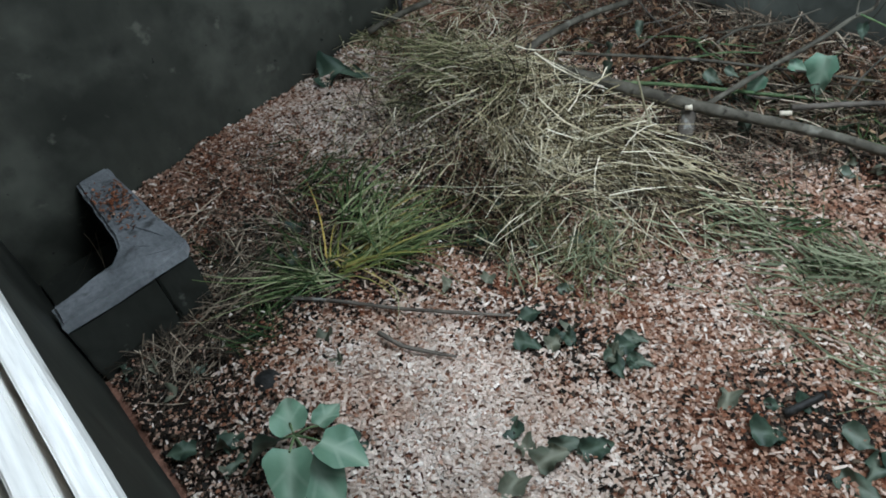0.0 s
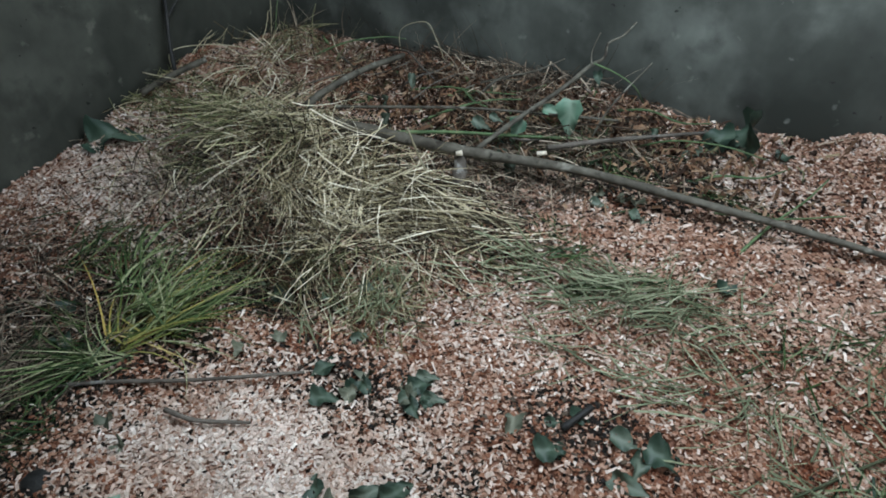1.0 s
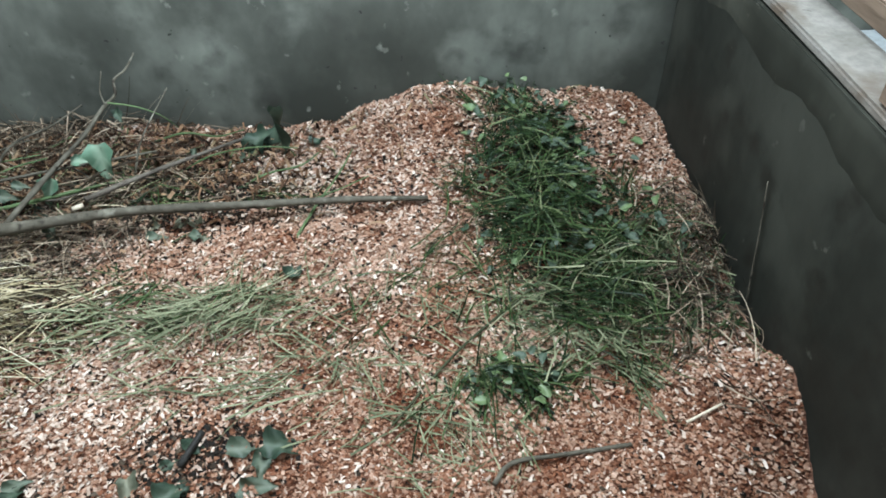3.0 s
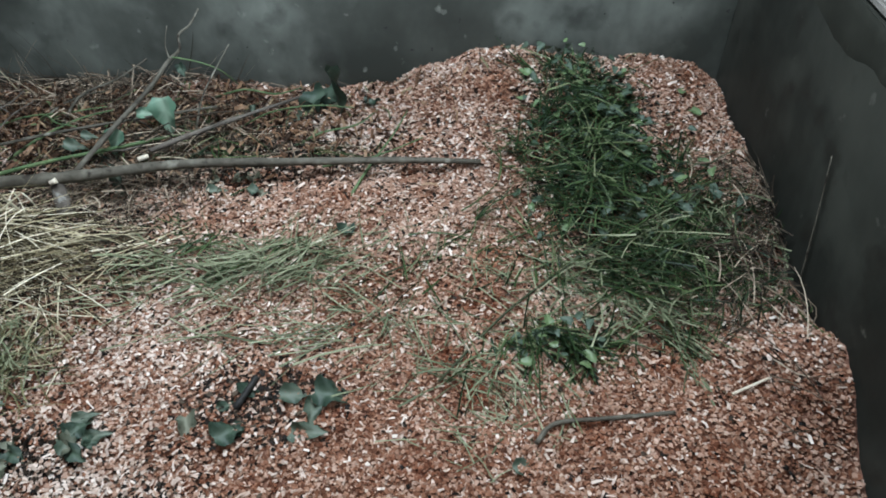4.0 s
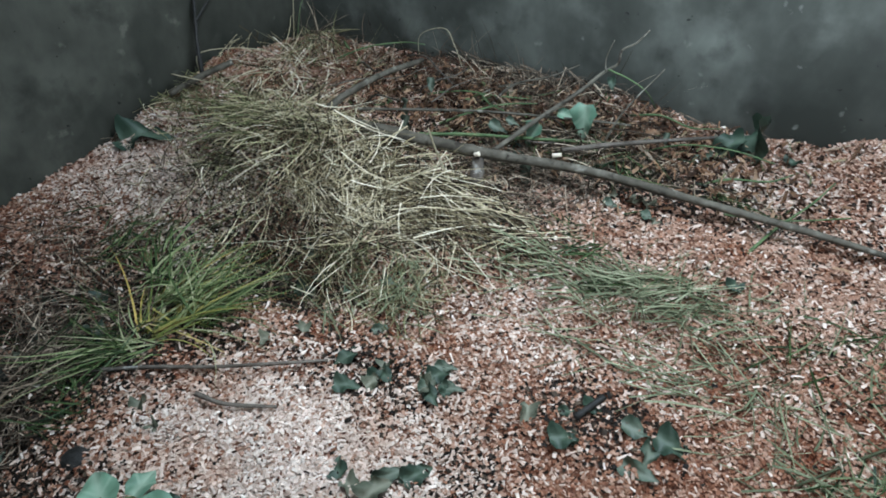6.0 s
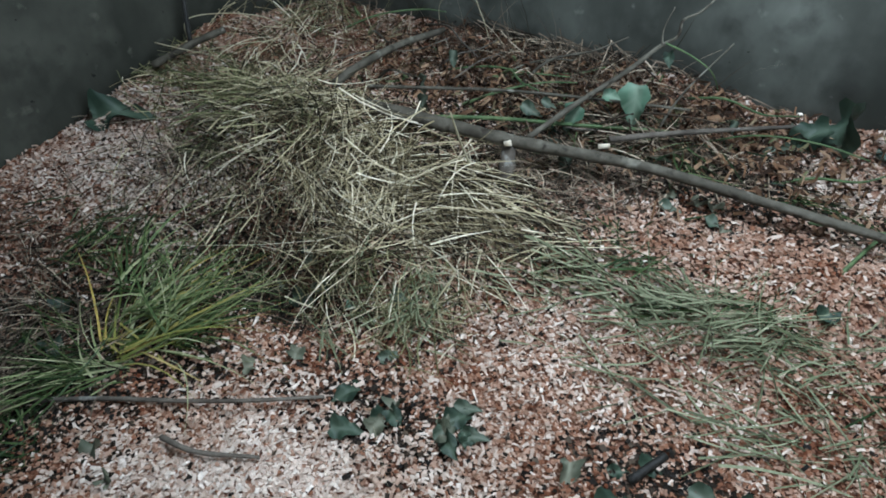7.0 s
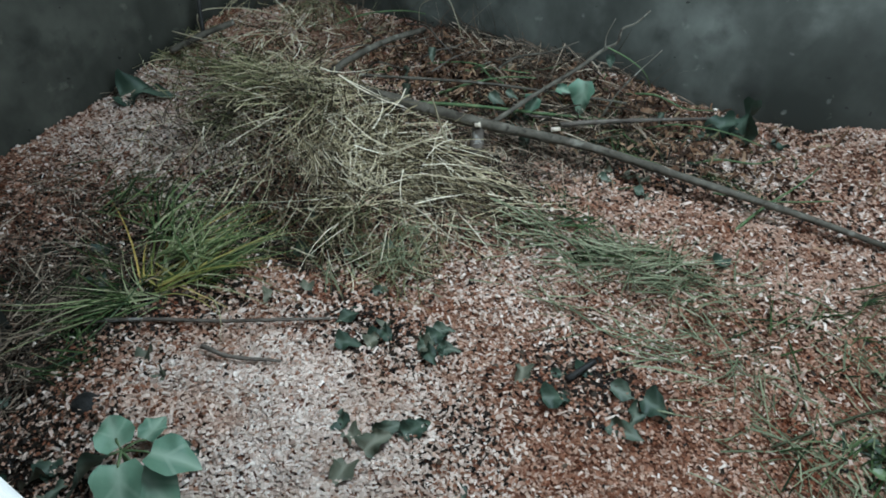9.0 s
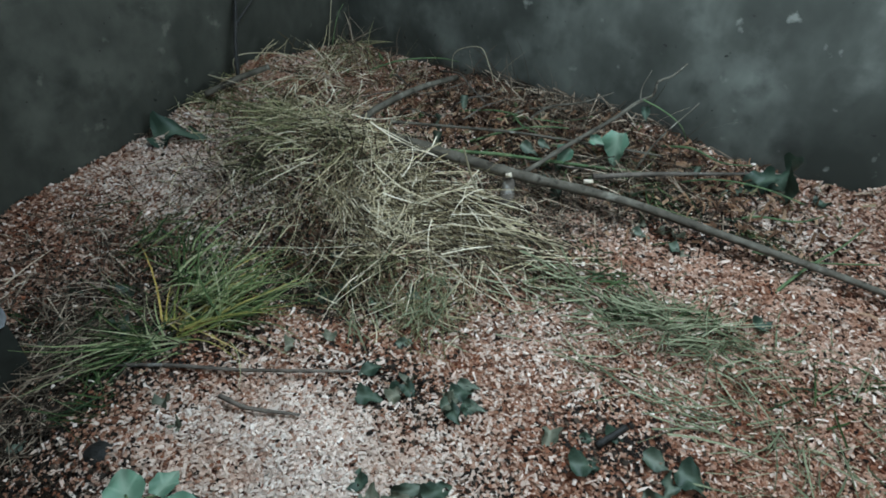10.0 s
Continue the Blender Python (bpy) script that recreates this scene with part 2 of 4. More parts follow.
def lumps(x, y, size, seed):
    """Smooth random lumps of about that size, from -1 to 1."""
    u, v = np.asarray(x) / size, np.asarray(y) / size
    i, j = np.floor(u), np.floor(v)
    fu, fv = u - i, v - j
    fu, fv = fu * fu * (3 - 2 * fu), fv * fv * (3 - 2 * fv)

    def value(a, b):
        q = np.sin(a * 127.1 + b * 311.7 + seed * 74.7) * 43758.5453
        return (q - np.floor(q)) * 2 - 1
    low = value(i, j) * (1 - fu) + value(i + 1, j) * fu
    high = value(i, j + 1) * (1 - fu) + value(i + 1, j + 1) * fu
    return low * (1 - fv) + high * fv


def ground(x, y):
    """Height of the bedding."""
    def hill(cx, cy, sx, sy, h):
        return h * np.exp(-((x - cx) / sx) ** 2 - ((y - cy) / sy) ** 2)
    z = 0.015 + 0.085 / (1 + np.exp(-(y - 1.55) * 5))
    z = z + hill(0.371, 2.300, 0.32, 0.36, 0.18) + hill(0.881, 2.262, 0.25, 0.35, 0.115)
    z = z + hill(1.128, 1.118, 0.22, 0.20, 0.13) + hill(1.107, 1.746, 0.16, 0.30, 0.06)
    z = z + hill(-0.074, 1.512, 0.40, 0.32, 0.07) + hill(-0.587, 1.631, 0.30, 0.22, 0.05)
    z = z + hill(-2.191, 0.933, 0.40, 0.75, 0.135) + hill(-2.199, 1.721, 0.28, 0.30, 0.11)
    z = z + hill(-1.42, 1.45, 0.50, 0.27, 0.17) - hill(-1.34, 1.05, 0.21, 0.085, 0.27) + hill(-1.01, 1.18, 0.12, 0.10, 0.11)
    z = z + hill(-1.065, 0.302, 0.30, 0.26, 0.12) + hill(-0.643, 0.466, 0.35, 0.30, 0.03)
    z = z + hill(0.68, 1.85, 0.15, 0.26, 0.06) + hill(-1.00, 0.83, 0.16, 0.08, 0.05) + hill(-0.84, 0.92, 0.10, 0.08, 0.04)
    z = z + hill(-0.933, 2.300, 0.75, 0.18, 0.03)
    z = z - hill(-0.248, 0.774, 0.30, 0.35, 0.03) - hill(-1.503, 0.237, 0.22, 0.35, 0.05)
    z = z + 0.014 * lumps(x, y, 0.21, 1) + 0.015 * lumps(x, y, 0.095, 2) + 0.009 * lumps(x, y, 0.043, 3)
    return np.maximum(z, -0.10)


def ground_at(x, y):
    return float(ground(np.float64(x), np.float64(y)))


def part(name, data, material, parent=None, label=""):
    """One mesh object under a thing (or on its own); data: a bmesh or a mesh."""
    if isinstance(data, bmesh.types.BMesh):
        me = bpy.data.meshes.new(name)
        data.normal_update()
        data.to_mesh(me)
        data.free()
    else:
        me = data
    if material and not me.materials:
        me.materials.append(material)
    ob = new(name, me)
    ob.parent = parent
    if label:
        ob["label"] = label
    return ob


def base(name, place=(0, 0, 0)):
    ob = new(name)
    ob.location = place
    ob.empty_display_size = 0.05
    bpy.context.view_layer.update()
    return ob


def under(ob, thing):
    """Hang ob under thing without moving it."""
    ob.parent = thing
    ob.matrix_parent_inverse = Matrix.Translation(thing.location).inverted()
    return ob


def box(x0, x1, y0, y1, z0, z1, bevel=0.0, cuts=0, rough=0.0, seed=0):
    bm = bmesh.new()
    bmesh.ops.create_cube(bm, size=1)
    for v in bm.verts:
        v.co = Vector(((x0 + x1) / 2 + v.co.x * (x1 - x0), (y0 + y1) / 2 + v.co.y * (y1 - y0), (z0 + z1) / 2 + v.co.z * (z1 - z0)))
    if bevel:
        bmesh.ops.bevel(bm, geom=bm.edges[:], offset=bevel, segments=2, affect="EDGES")
    if cuts:
        bmesh.ops.subdivide_edges(bm, edges=bm.edges[:], cuts=cuts, use_grid_fill=True)
    if rough:
        for v in bm.verts:
            v.co += rough * noise.noise_vector(v.co * 14 + Vector((seed, 0, 0)))
    return bm


def array_mesh(name, verts, faces, smooth=True):
    """A mesh from numpy arrays: verts (n, 3), quads (m, 4)."""
    me = bpy.data.meshes.new(name)
    n, m = len(verts), len(faces)
    me.vertices.add(n)
    me.vertices.foreach_set("co", np.ascontiguousarray(verts, dtype=np.float32).ravel())
    me.loops.add(m * 4)
    me.loops.foreach_set("vertex_index", np.ascontiguousarray(faces, dtype=np.int32).ravel())
    me.polygons.add(m)
    me.polygons.foreach_set("loop_start", np.arange(0, m * 4, 4, dtype=np.int32))
    me.polygons.foreach_set("use_smooth", np.full(m, smooth))
    me.update(calc_edges=True)
    return me


def unit(v):
    return v / np.maximum(np.linalg.norm(v, axis=-1, keepdims=True), 1e-9)


def flakes(rng, centre, length, width, tilt, curl):
    """Curled chips: three cross-lines each, lying about flat on their spot."""
    n = len(centre)
    a = rng.uniform(0, 2 * np.pi, n)
    nrm = unit(np.stack([rng.normal(0, tilt, n), rng.normal(0, tilt, n), np.ones(n)], 1))
    u = np.stack([np.cos(a), np.sin(a), np.zeros(n)], 1)
    u = unit(u - nrm * (u * nrm).sum(1, keepdims=True))
    v = np.cross(nrm, u)
    lift = curl * length
    rows = []
    for s, q in ((-0.5, 0.0), (0.0, 1.0), (0.5, 0.0)):
        skew = rng.uniform(0.6, 1.15, n)
        mid = centre + u * (s * length)[:, None] + nrm * (q * lift)[:, None]
        for w in (-0.5, 0.5):
            rows.append(mid + v * (w * width * skew)[:, None])
    verts = np.stack(rows, 1).reshape(-1, 3)
    k = np.arange(n)[:, None] * 6
    faces = np.concatenate([k + np.array([[0, 1, 3, 2]]), k + np.array([[2, 3, 5, 4]])], 0)
    return verts, faces


def blades(rng, root, aim, length, width, sag, swerve, seg=5, lie=0.006, taper=0.85):
    """Grass blades and straws as bent strips that rest on the bedding where they droop."""
    n = len(root)
    side = unit(np.cross(aim, np.array([0.0, 0.0, 1.0])) + 1e-6)
    up = np.cross(side, aim)
    roll = rng.uniform(-0.9, 0.9, n)[:, None]
    across = side * np.cos(roll) + up * np.sin(roll)
    rows = []
    for i in range(seg + 1):
        s = i / seg
        p = root + aim * (length * s)[:, None]
        p = p + side * (swerve * length * s * s)[:, None]
        p[:, 2] -= sag * length * s * s
        floor = ground(p[:, 0], p[:, 1]) + lie
        p[:, 2] = np.maximum(p[:, 2], floor)
        p[:, 0] = np.clip(p[:, 0], X_LEFT + 0.012, X_RIGHT - 0.012)
        p[:, 1] = np.minimum(p[:, 1], Y_BACK - 0.012)
        w = width * (1 - taper * s ** 2) * 0.5
        rows += [p - across * w[:, None], p + across * w[:, None]]
    verts = np.stack(rows, 1).reshape(-1, 3)
    k = np.arange(n)[:, None] * (2 * seg + 2)
    faces = np.concatenate([k + np.array([[2 * i, 2 * i + 1, 2 * i + 3, 2 * i + 2]]) for i in range(seg)], 0)
    return verts, faces


def joined(chunks):
    verts, faces, off = [], [], 0
    for v, f in chunks:
        verts.append(v)
        faces.append(f + off)
        off += len(v)
    return np.concatenate(verts), np.concatenate(faces)


def heap(seed, spot, spread, count, turn, turn_spread, length, width, lift=0.1, height=0.06, sag=0.25, swerve=0.2, taper=0.6, lean=0.0, tuft=9):
    """A scatter of straws round a spot; turn: the heading in degrees, lift: how steeply they rise."""
    rng = np.random.default_rng(seed)
    bunch = rng.integers(0, max(1, count // tuft), count)
    xy = np.array(spot[:2]) + (rng.normal(0, 1, (count, 2))[bunch] + rng.normal(0, 0.28, (count, 2))) * np.array(spread)
    xy[:, 0] = np.clip(xy[:, 0], X_LEFT + 0.02, X_RIGHT - 0.02)
    xy[:, 1] = np.minimum(xy[:, 1], Y_BACK - 0.02)
    near = np.exp(-(((xy - np.array(spot[:2])) / (np.array(spread) * 1.3)) ** 2).sum(1))
    z = ground(xy[:, 0], xy[:, 1]) + 0.004 + (0.6 * rng.random(count)[bunch] + 0.4 * rng.random(count)) * height * (0.25 + near)
    a = np.radians(turn + rng.normal(0, turn_spread, count)[bunch] + rng.normal(0, 24, count))
    e = np.radians(lean) + rng.normal(0, lift, count)[bunch] * 0.8 + rng.normal(0, lift, count) * 0.4
    aim = np.stack([np.cos(a) * np.cos(e), np.sin(a) * np.cos(e), np.sin(e)], 1)
    size = length * rng.uniform(0.35, 1.2, count)
    root = np.stack([xy[:, 0], xy[:, 1], z], 1) - aim * (size * 0.5)[:, None] * (lean == 0)
    root[:, 2] = np.maximum(root[:, 2], ground(root[:, 0], root[:, 1]) + 0.004)
    return blades(rng, root, aim, size, width * rng.uniform(0.6, 1.3, count), sag * rng.uniform(0.2, 1.4, count), rng.normal(0, swerve, count), taper=taper)


def smooth_line(points, steps=6):
    """Catmull-Rom through the points."""
    p = [Vector(q) for q in points]
    p = [p[0] * 2 - p[1]] + p + [p[-1] * 2 - p[-2]]
    out = []
    for a, b, c, d in zip(p, p[1:], p[2:], p[3:]):
        for i in range(steps):
            s = i / steps
            out.append(0.5 * ((2 * b) + (c - a) * s + (2 * a - 5 * b + 4 * c - d) * s * s + (3 * b - a - 3 * c + d) * s ** 3))
    return out + [p[-2]]


def stick(points, r0, r1, sides=9, steps=6, knobs=0.12, seed=0):
    """A tapering, slightly knotty stick through the points, with closed ends."""
    line = smooth_line(points, steps)
    bm = bmesh.new()
    rings = []
    for i, p in enumerate(line):
        s = i / (len(line) - 1)
        d = (line[min(i + 1, len(line) - 1)] - line[max(i - 1, 0)]).normalized()
        u = d.cross(Vector((0.31, 0.17, 0.93))).normalized()
        w = d.cross(u)
        r = (r0 + (r1 - r0) * s) * (1 + knobs * noise.noise(Vector((seed * 7.1, i * 0.7, 0))) + (0.25 * knobs * 4 if (i + seed) % 11 == 5 else 0))
        rings.append([bm.verts.new(p + (u * math.cos(k * math.tau / sides) + w * math.sin(k * math.tau / sides)) * r *
                                   (1 + 0.08 * noise.noise(Vector((k * 1.3, i * 0.9, seed))))) for k in range(sides)])
    for a, b in zip(rings, rings[1:]):
        for k in range(sides):
            bm.faces.new((a[k], a[(k + 1) % sides], b[(k + 1) % sides], b[k])).smooth = True
    bm.faces.new(rings[0][::-1])
    bm.faces.new(rings[-1])
    return bm


def leaf_mesh(name, length, width, material, tip=1.0, fold=0.25, droop=0.25, wave=0.06, lobes=0.0, seed=0):
    """A leaf from its stalk along +x: rounded or heart-shaped outline, folded at the midrib, drooping to its tip."""
    bm = bmesh.new()
    nx, ny = 14, 8
    grid = []
    for i in range(nx + 1):
        s = i / nx
        half = (math.sin(math.pi * min(1, s ** 0.62)) ** (0.75 * tip)) * 0.5 if 0 < s < 1 else 0.0
        half *= 1 + lobes * math.sin(s * 23 + seed)
        row = []
        for j in range(ny + 1):
            c = j / ny * 2 - 1
            x = length * s - 0.13 * length * c * c * (1 - s) ** 2 * (half > 0)
            y = width * half * c
            z = fold * abs(y) - droop * length * s * s + wave * length * math.sin(s * 9 + seed + 2 * c) * abs(c) * half
            row.append(bm.verts.new((x, y, z)))
        grid.append(row)
    for a, b in zip(grid, grid[1:]):
        for j in range(ny):
            bm.faces.new((a[j], a[j + 1], b[j + 1], b[j])).smooth = True
    bmesh.ops.remove_doubles(bm, verts=bm.verts[:], dist=1e-6)
    bmesh.ops.dissolve_degenerate(bm, dist=1e-6, edges=bm.edges[:])
    me = bpy.data.meshes.new(name)
    bm.to_mesh(me)
    bm.free()
    me.materials.append(material)
    return me


def put_leaf(me, place, turn=0, pitch=0, bank=0, size=1.0, parent=None, name="leaf"):
    ob = new(name, me)
    ob.matrix_world = pose(*place, bank, pitch, turn) @ Matrix.Diagonal((size, size, size, 1))
    if parent:
        under(ob, parent)
    return ob


# ---- structure ----
tagged(part("floor", box(-2.4, 1.5, -0.2, 2.5, -0.22, -0.12), CONCRETE), "bare grey concrete floor slab under the bedding", "floor", kind="structure")
tagged(part("wall_back", box(-2.316, 1.9, Y_BACK, Y_BACK + 0.15, -0.12, 2.7), PLASTER), "grey cement-plastered wall with damp stains", "wall", kind="structure")
# same stained plaster as the back wall, with its shade in the colour
tagged(part("wall_left", box(X_LEFT - 0.15, X_LEFT, -1.2, Y_BACK - 0.002, -0.12, 2.7), PLASTER_SHADED), "grey stained cement-plastered side wall, shade put into its colour", "wall", kind="structure")
tagged(part("wall_right", box(X_RIGHT, X_RIGHT + 0.13, -0.1, Y_BACK - 0.002, -0.12, 0.76, 0.012, 6, 0.004), CEMENT_SHADED), "low cement partition wall of the pen, shade put into its dark colour", "wall", kind="structure")
tagged(part("trim_right", box(X_RIGHT + 0.004, X_RIGHT + 0.128, -0.1, Y_BACK - 0.004, 0.752, 0.776, 0.006, 10, 0.006, 3), CEMENT_PALE), "pale blotched top of the low partition", "wall cap", kind="structure")
band = bmesh.new()
rng = random.Random(41)
steps = 60
rows = []
for i in range(steps + 1):
    y = -0.09 + (Y_BACK + 0.08) * i / steps
    low = 0.645 + 0.012 * math.sin(y * 5.1) + 0.014 * math.sin(y * 13.7 + 1) + rng.uniform(-0.006, 0.006) + 0.03 * max(0, y - 1.5)
    proud = X_RIGHT - 0.0025
    rows.append([band.verts.new((X_RIGHT + 0.004, y, low - 0.03)), band.verts.new((proud, y, low + 0.004))]
                + [band.verts.new((proud + 0.002 * noise.noise(Vector((y * 9, k * 2.0, 3))), y, low + 0.004 + (0.752 - low) * k / 5)) for k in range(1, 5)]
                + [band.verts.new((X_RIGHT + 0.004, y, 0.751))])
for a, b in zip(rows, rows[1:]):
    for k in range(len(a) - 1):
        band.faces.new((a[k], a[k + 1], b[k + 1], b[k])).smooth = True
bmesh.ops.recalc_face_normals(band, faces=band.faces[:])
tagged(part("trim_plaster", band, PLASTER_SHADED), "paler plaster coat along the partition's upper edge", "plaster", kind="structure")
tagged(part("wall_front", box(X_LEFT + 0.002, X_RIGHT - 0.002, -0.12, -0.02, -0.12, 0.93), CEMENT_SHADED), "low cement front wall of the pen, shade put into its dark colour", "wall", kind="structure")
# Added pier, out of view: blocks front daylight from the left corner.
tagged(part("wall_front_blocker", box(X_LEFT + 0.002, -1.09, -0.14, -0.003, 0.932, 2.7), PLASTER), "unseen plastered pier added to shade the front-left corner", "wall", kind="structure")
# Roof out of view, added to cut the sky light; its gap holds the overhead lamp.
bm = bmesh.new()
for x0, x1, y0, y1 in ((-2.4, -0.65, 0.15, 2.5), (1.0, 1.9, 0.15, 2.5), (-0.649, 0.999, 0.15, 0.95), (-0.649, 0.999, 1.9, 2.5)):
    slab = box(x0, x1, y0, y1, 2.702, 2.76)
    me = bpy.data.meshes.new("slab")
    slab.to_mesh(me)
    slab.free()
    bm.from_mesh(me)
    bpy.data.meshes.remove(me)
tagged(part("ceiling", bm, ROOF), "unseen grey roof sheet added to shape the light in the pen", "ceiling", kind="structure")
tagged(part("ground", box(-60, 60, -60, 60, -0.32, -0.225), CONCRETE), "bare grey yard ground around the pen", "ground", kind="structure")
tagged(part("wall_neighbour", box(1.9, 2.0, -0.2, 2.5, -0.22, 0.75), SKY_BLUE), "pale blue-grey wall of the neighbouring pen", "wall", kind="structure")
tagged(part("floor_neighbour", box(1.325, 1.9, -0.2, 2.3, -0.22, 0.42), SKY_BLUE), "pale blue-grey floor beyond the partition", "floor", kind="structure")

# the bedding: one sheet, wall to wall
nx, ny = 240, 190
gx = np.linspace(X_LEFT - 0.01, X_RIGHT + 0.01, nx + 1)
gy = np.linspace(-0.03, Y_BACK + 0.01, ny + 1)
GX, GY = np.meshgrid(gx, gy)
rng = np.random.default_rng(3)
GZ = ground(GX, GY) - 0.004 + rng.normal(0, 0.0022, GX.shape)
GZ = np.where((GX < -1.66) & (GY < 0.32), -0.11, GZ)
verts = np.stack([GX, GY, GZ], -1).reshape(-1, 3)
ii, jj = np.meshgrid(np.arange(nx), np.arange(ny))
k = (jj * (nx + 1) + ii).ravel()
faces = np.stack([k, k + 1, k + nx + 2, k + nx + 1], 1)
tagged(part("bedding", array_mesh("bedding", verts, faces), SAWDUST), "uneven packed sawdust bedding of the pen", "bedding", kind="structure")


def near(x, y, cx, cy, sx, sy):
    return np.exp(-((x - cx) / sx) ** 2 - ((y - cy) / sy) ** 2)


# loose chips and shavings on the bedding
rng = np.random.default_rng(11)
N = 280000
cx, cy = rng.uniform(X_LEFT + 0.01, X_RIGHT - 0.01, N), rng.uniform(0.0, Y_BACK - 0.01, N)
patch = np.sin(4.1 * cx + 2.0 * np.sin(3.3 * cy)) * np.sin(3.7 * cy + 1.6 * np.sin(2.9 * cx + 1)) + 0.5 * np.sin(11 * cx + 3 * np.sin(9 * cy))
w_pale = 0.12 + 0.12 * np.maximum(patch, 0) + 4.0 * near(cx, cy, -0.723, 0.433, 0.33, 0.33) + 2.2 * near(cx, cy, -0.604, 0.516, 0.24, 0.22) + 2.4 * near(cx, cy, -0.19, 2.02, 0.14, 0.07) + 4.0 * near(cx, cy, -1.90, 1.10, 0.26, 0.22) + 0.35 * near(cx, cy, -0.520, 1.210, 0.3, 0.2)
w_tan = np.full(N, 0.9)
# Rusty zones; the one at (0.18, 0.92) also paints a cast shadow.
w_red = 0.30 + 0.25 * patch + 1.1 * near(cx, cy, 0.977, 0.966, 0.40, 0.32) + 1.6 * near(cx, cy, -0.976, 0.951, 0.30, 0.14) + 1.3 * near(cx, cy, -1.855, 0.731, 0.35, 0.25) \
    + 2.0 * near(cx, cy, 0.18, 0.92, 0.55, 0.30) + 1.3 * near(cx, cy, -1.296, 2.187, 0.8, 0.16) + 1.6 * near(cx, cy, -1.250, 0.295, 0.14, 0.16) + 0.8 * near(cx, cy, 0.890, 2.168, 0.2, 0.12)
w_red = np.maximum(w_red, 0.08)
# Muck spots, plus shade painted in the hollow, front-left corner and under hay.
w_muck_shade = 0.05 + 3.2 * near(cx, cy, -1.314, 1.425, 0.38, 0.26) + 1.5 * near(cx, cy, -1.383, 0.740, 0.22, 0.14) + 5.0 * near(cx, cy, -1.547, 0.405, 0.20, 0.34) + 8.0 * near(cx, cy, -1.34, 1.05, 0.25, 0.10) + 3.0 * near(cx, cy, 0.68, 1.85, 0.14, 0.25) + 2.2 * near(cx, cy, -0.764, 0.866, 0.15, 0.09) + 2.5 * near(cx, cy, -0.228, 1.048, 0.12, 0.09) \
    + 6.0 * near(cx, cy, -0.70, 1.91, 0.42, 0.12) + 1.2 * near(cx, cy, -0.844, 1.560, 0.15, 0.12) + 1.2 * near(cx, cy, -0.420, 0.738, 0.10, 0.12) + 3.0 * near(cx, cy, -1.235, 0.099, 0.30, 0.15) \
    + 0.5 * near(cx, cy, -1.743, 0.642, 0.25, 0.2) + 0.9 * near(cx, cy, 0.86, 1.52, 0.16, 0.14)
inside = ((cx < -1.625) & (cy < 0.36))
pick = rng.random(N) * (w_pale + w_tan + w_red + w_muck_shade)
kind_of = np.where(pick < w_pale, 0, np.where(pick < w_pale + w_tan, 1, np.where(pick < w_pale + w_tan + w_red, 2, 3)))
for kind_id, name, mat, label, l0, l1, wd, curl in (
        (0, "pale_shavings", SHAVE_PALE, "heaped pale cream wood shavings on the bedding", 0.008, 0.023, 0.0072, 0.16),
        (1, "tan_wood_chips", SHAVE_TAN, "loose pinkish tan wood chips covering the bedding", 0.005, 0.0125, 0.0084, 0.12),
        (2, "rusty_wood_chips", SHAVE_RED, "damp rust-brown wood chips over the bedding, also darkening one shaded patch", 0.005, 0.0120, 0.0080, 0.12),
        (3, "dark_muck", MUCK_SHADE, "dark trodden muck, also painted shade in hollows and under hay", 0.007, 0.018, 0.0095, 0.10)):
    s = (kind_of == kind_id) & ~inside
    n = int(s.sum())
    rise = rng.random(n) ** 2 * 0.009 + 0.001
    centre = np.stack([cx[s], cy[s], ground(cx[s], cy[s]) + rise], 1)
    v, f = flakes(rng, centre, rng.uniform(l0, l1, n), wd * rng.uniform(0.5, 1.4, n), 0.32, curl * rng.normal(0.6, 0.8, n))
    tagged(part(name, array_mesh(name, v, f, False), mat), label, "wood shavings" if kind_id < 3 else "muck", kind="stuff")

# larger pale slivers and a strip of leaf litter by the wall
rng = np.random.default_rng(31)
n = 500
sx, sy = rng.uniform(X_LEFT + 0.05, X_RIGHT - 0.05, n), rng.uniform(0.05, Y_BACK - 0.05, n)
keep = ~((sx < -1.60) & (sy < 0.39))
sx, sy, n = sx[keep], sy[keep], int(keep.sum())
v, f = flakes(rng, np.stack([sx, sy, ground(sx, sy) + 0.010], 1), rng.uniform(0.018, 0.040, n), rng.uniform(0.004, 0.010, n), 0.3, 0.12 * rng.normal(0.6, 0.8, n))
tagged(part("wood_slivers", array_mesh("wood_slivers", v, f, False), SHAVE_PALE), "larger pale slivers of wood among the chips", "wood slivers", kind="stuff")
n = 3400
sx, sy = rng.normal(-0.9, 0.45, n), rng.normal(2.06, 0.15, n)
keep = (sx > X_LEFT + 0.03) & (sy < Y_BACK - 0.03) & (sy > 1.6)
sx, sy, n = sx[keep], sy[keep], int(keep.sum())
v, f = flakes(rng, np.stack([sx, sy, ground(sx, sy) + 0.006 + 0.03 * rng.random(n)], 1), rng.uniform(0.018, 0.055, n), rng.uniform(0.004, 0.012, n), 0.8, 0.35 * rng.normal(0.5, 0.8, n))
tagged(part("leaf_litter", array_mesh("leaf_litter", v, f), LITTER), "curled brown dead leaves piled along the wall", "dead leaves", kind="stuff")

# concrete trough in the corner
trough = tagged(base("feeding_trough", (-1.9, 0.2, 0.0)), "worn grey concrete feeding trough with chips on its rim", "trough")
bm = bmesh.new()
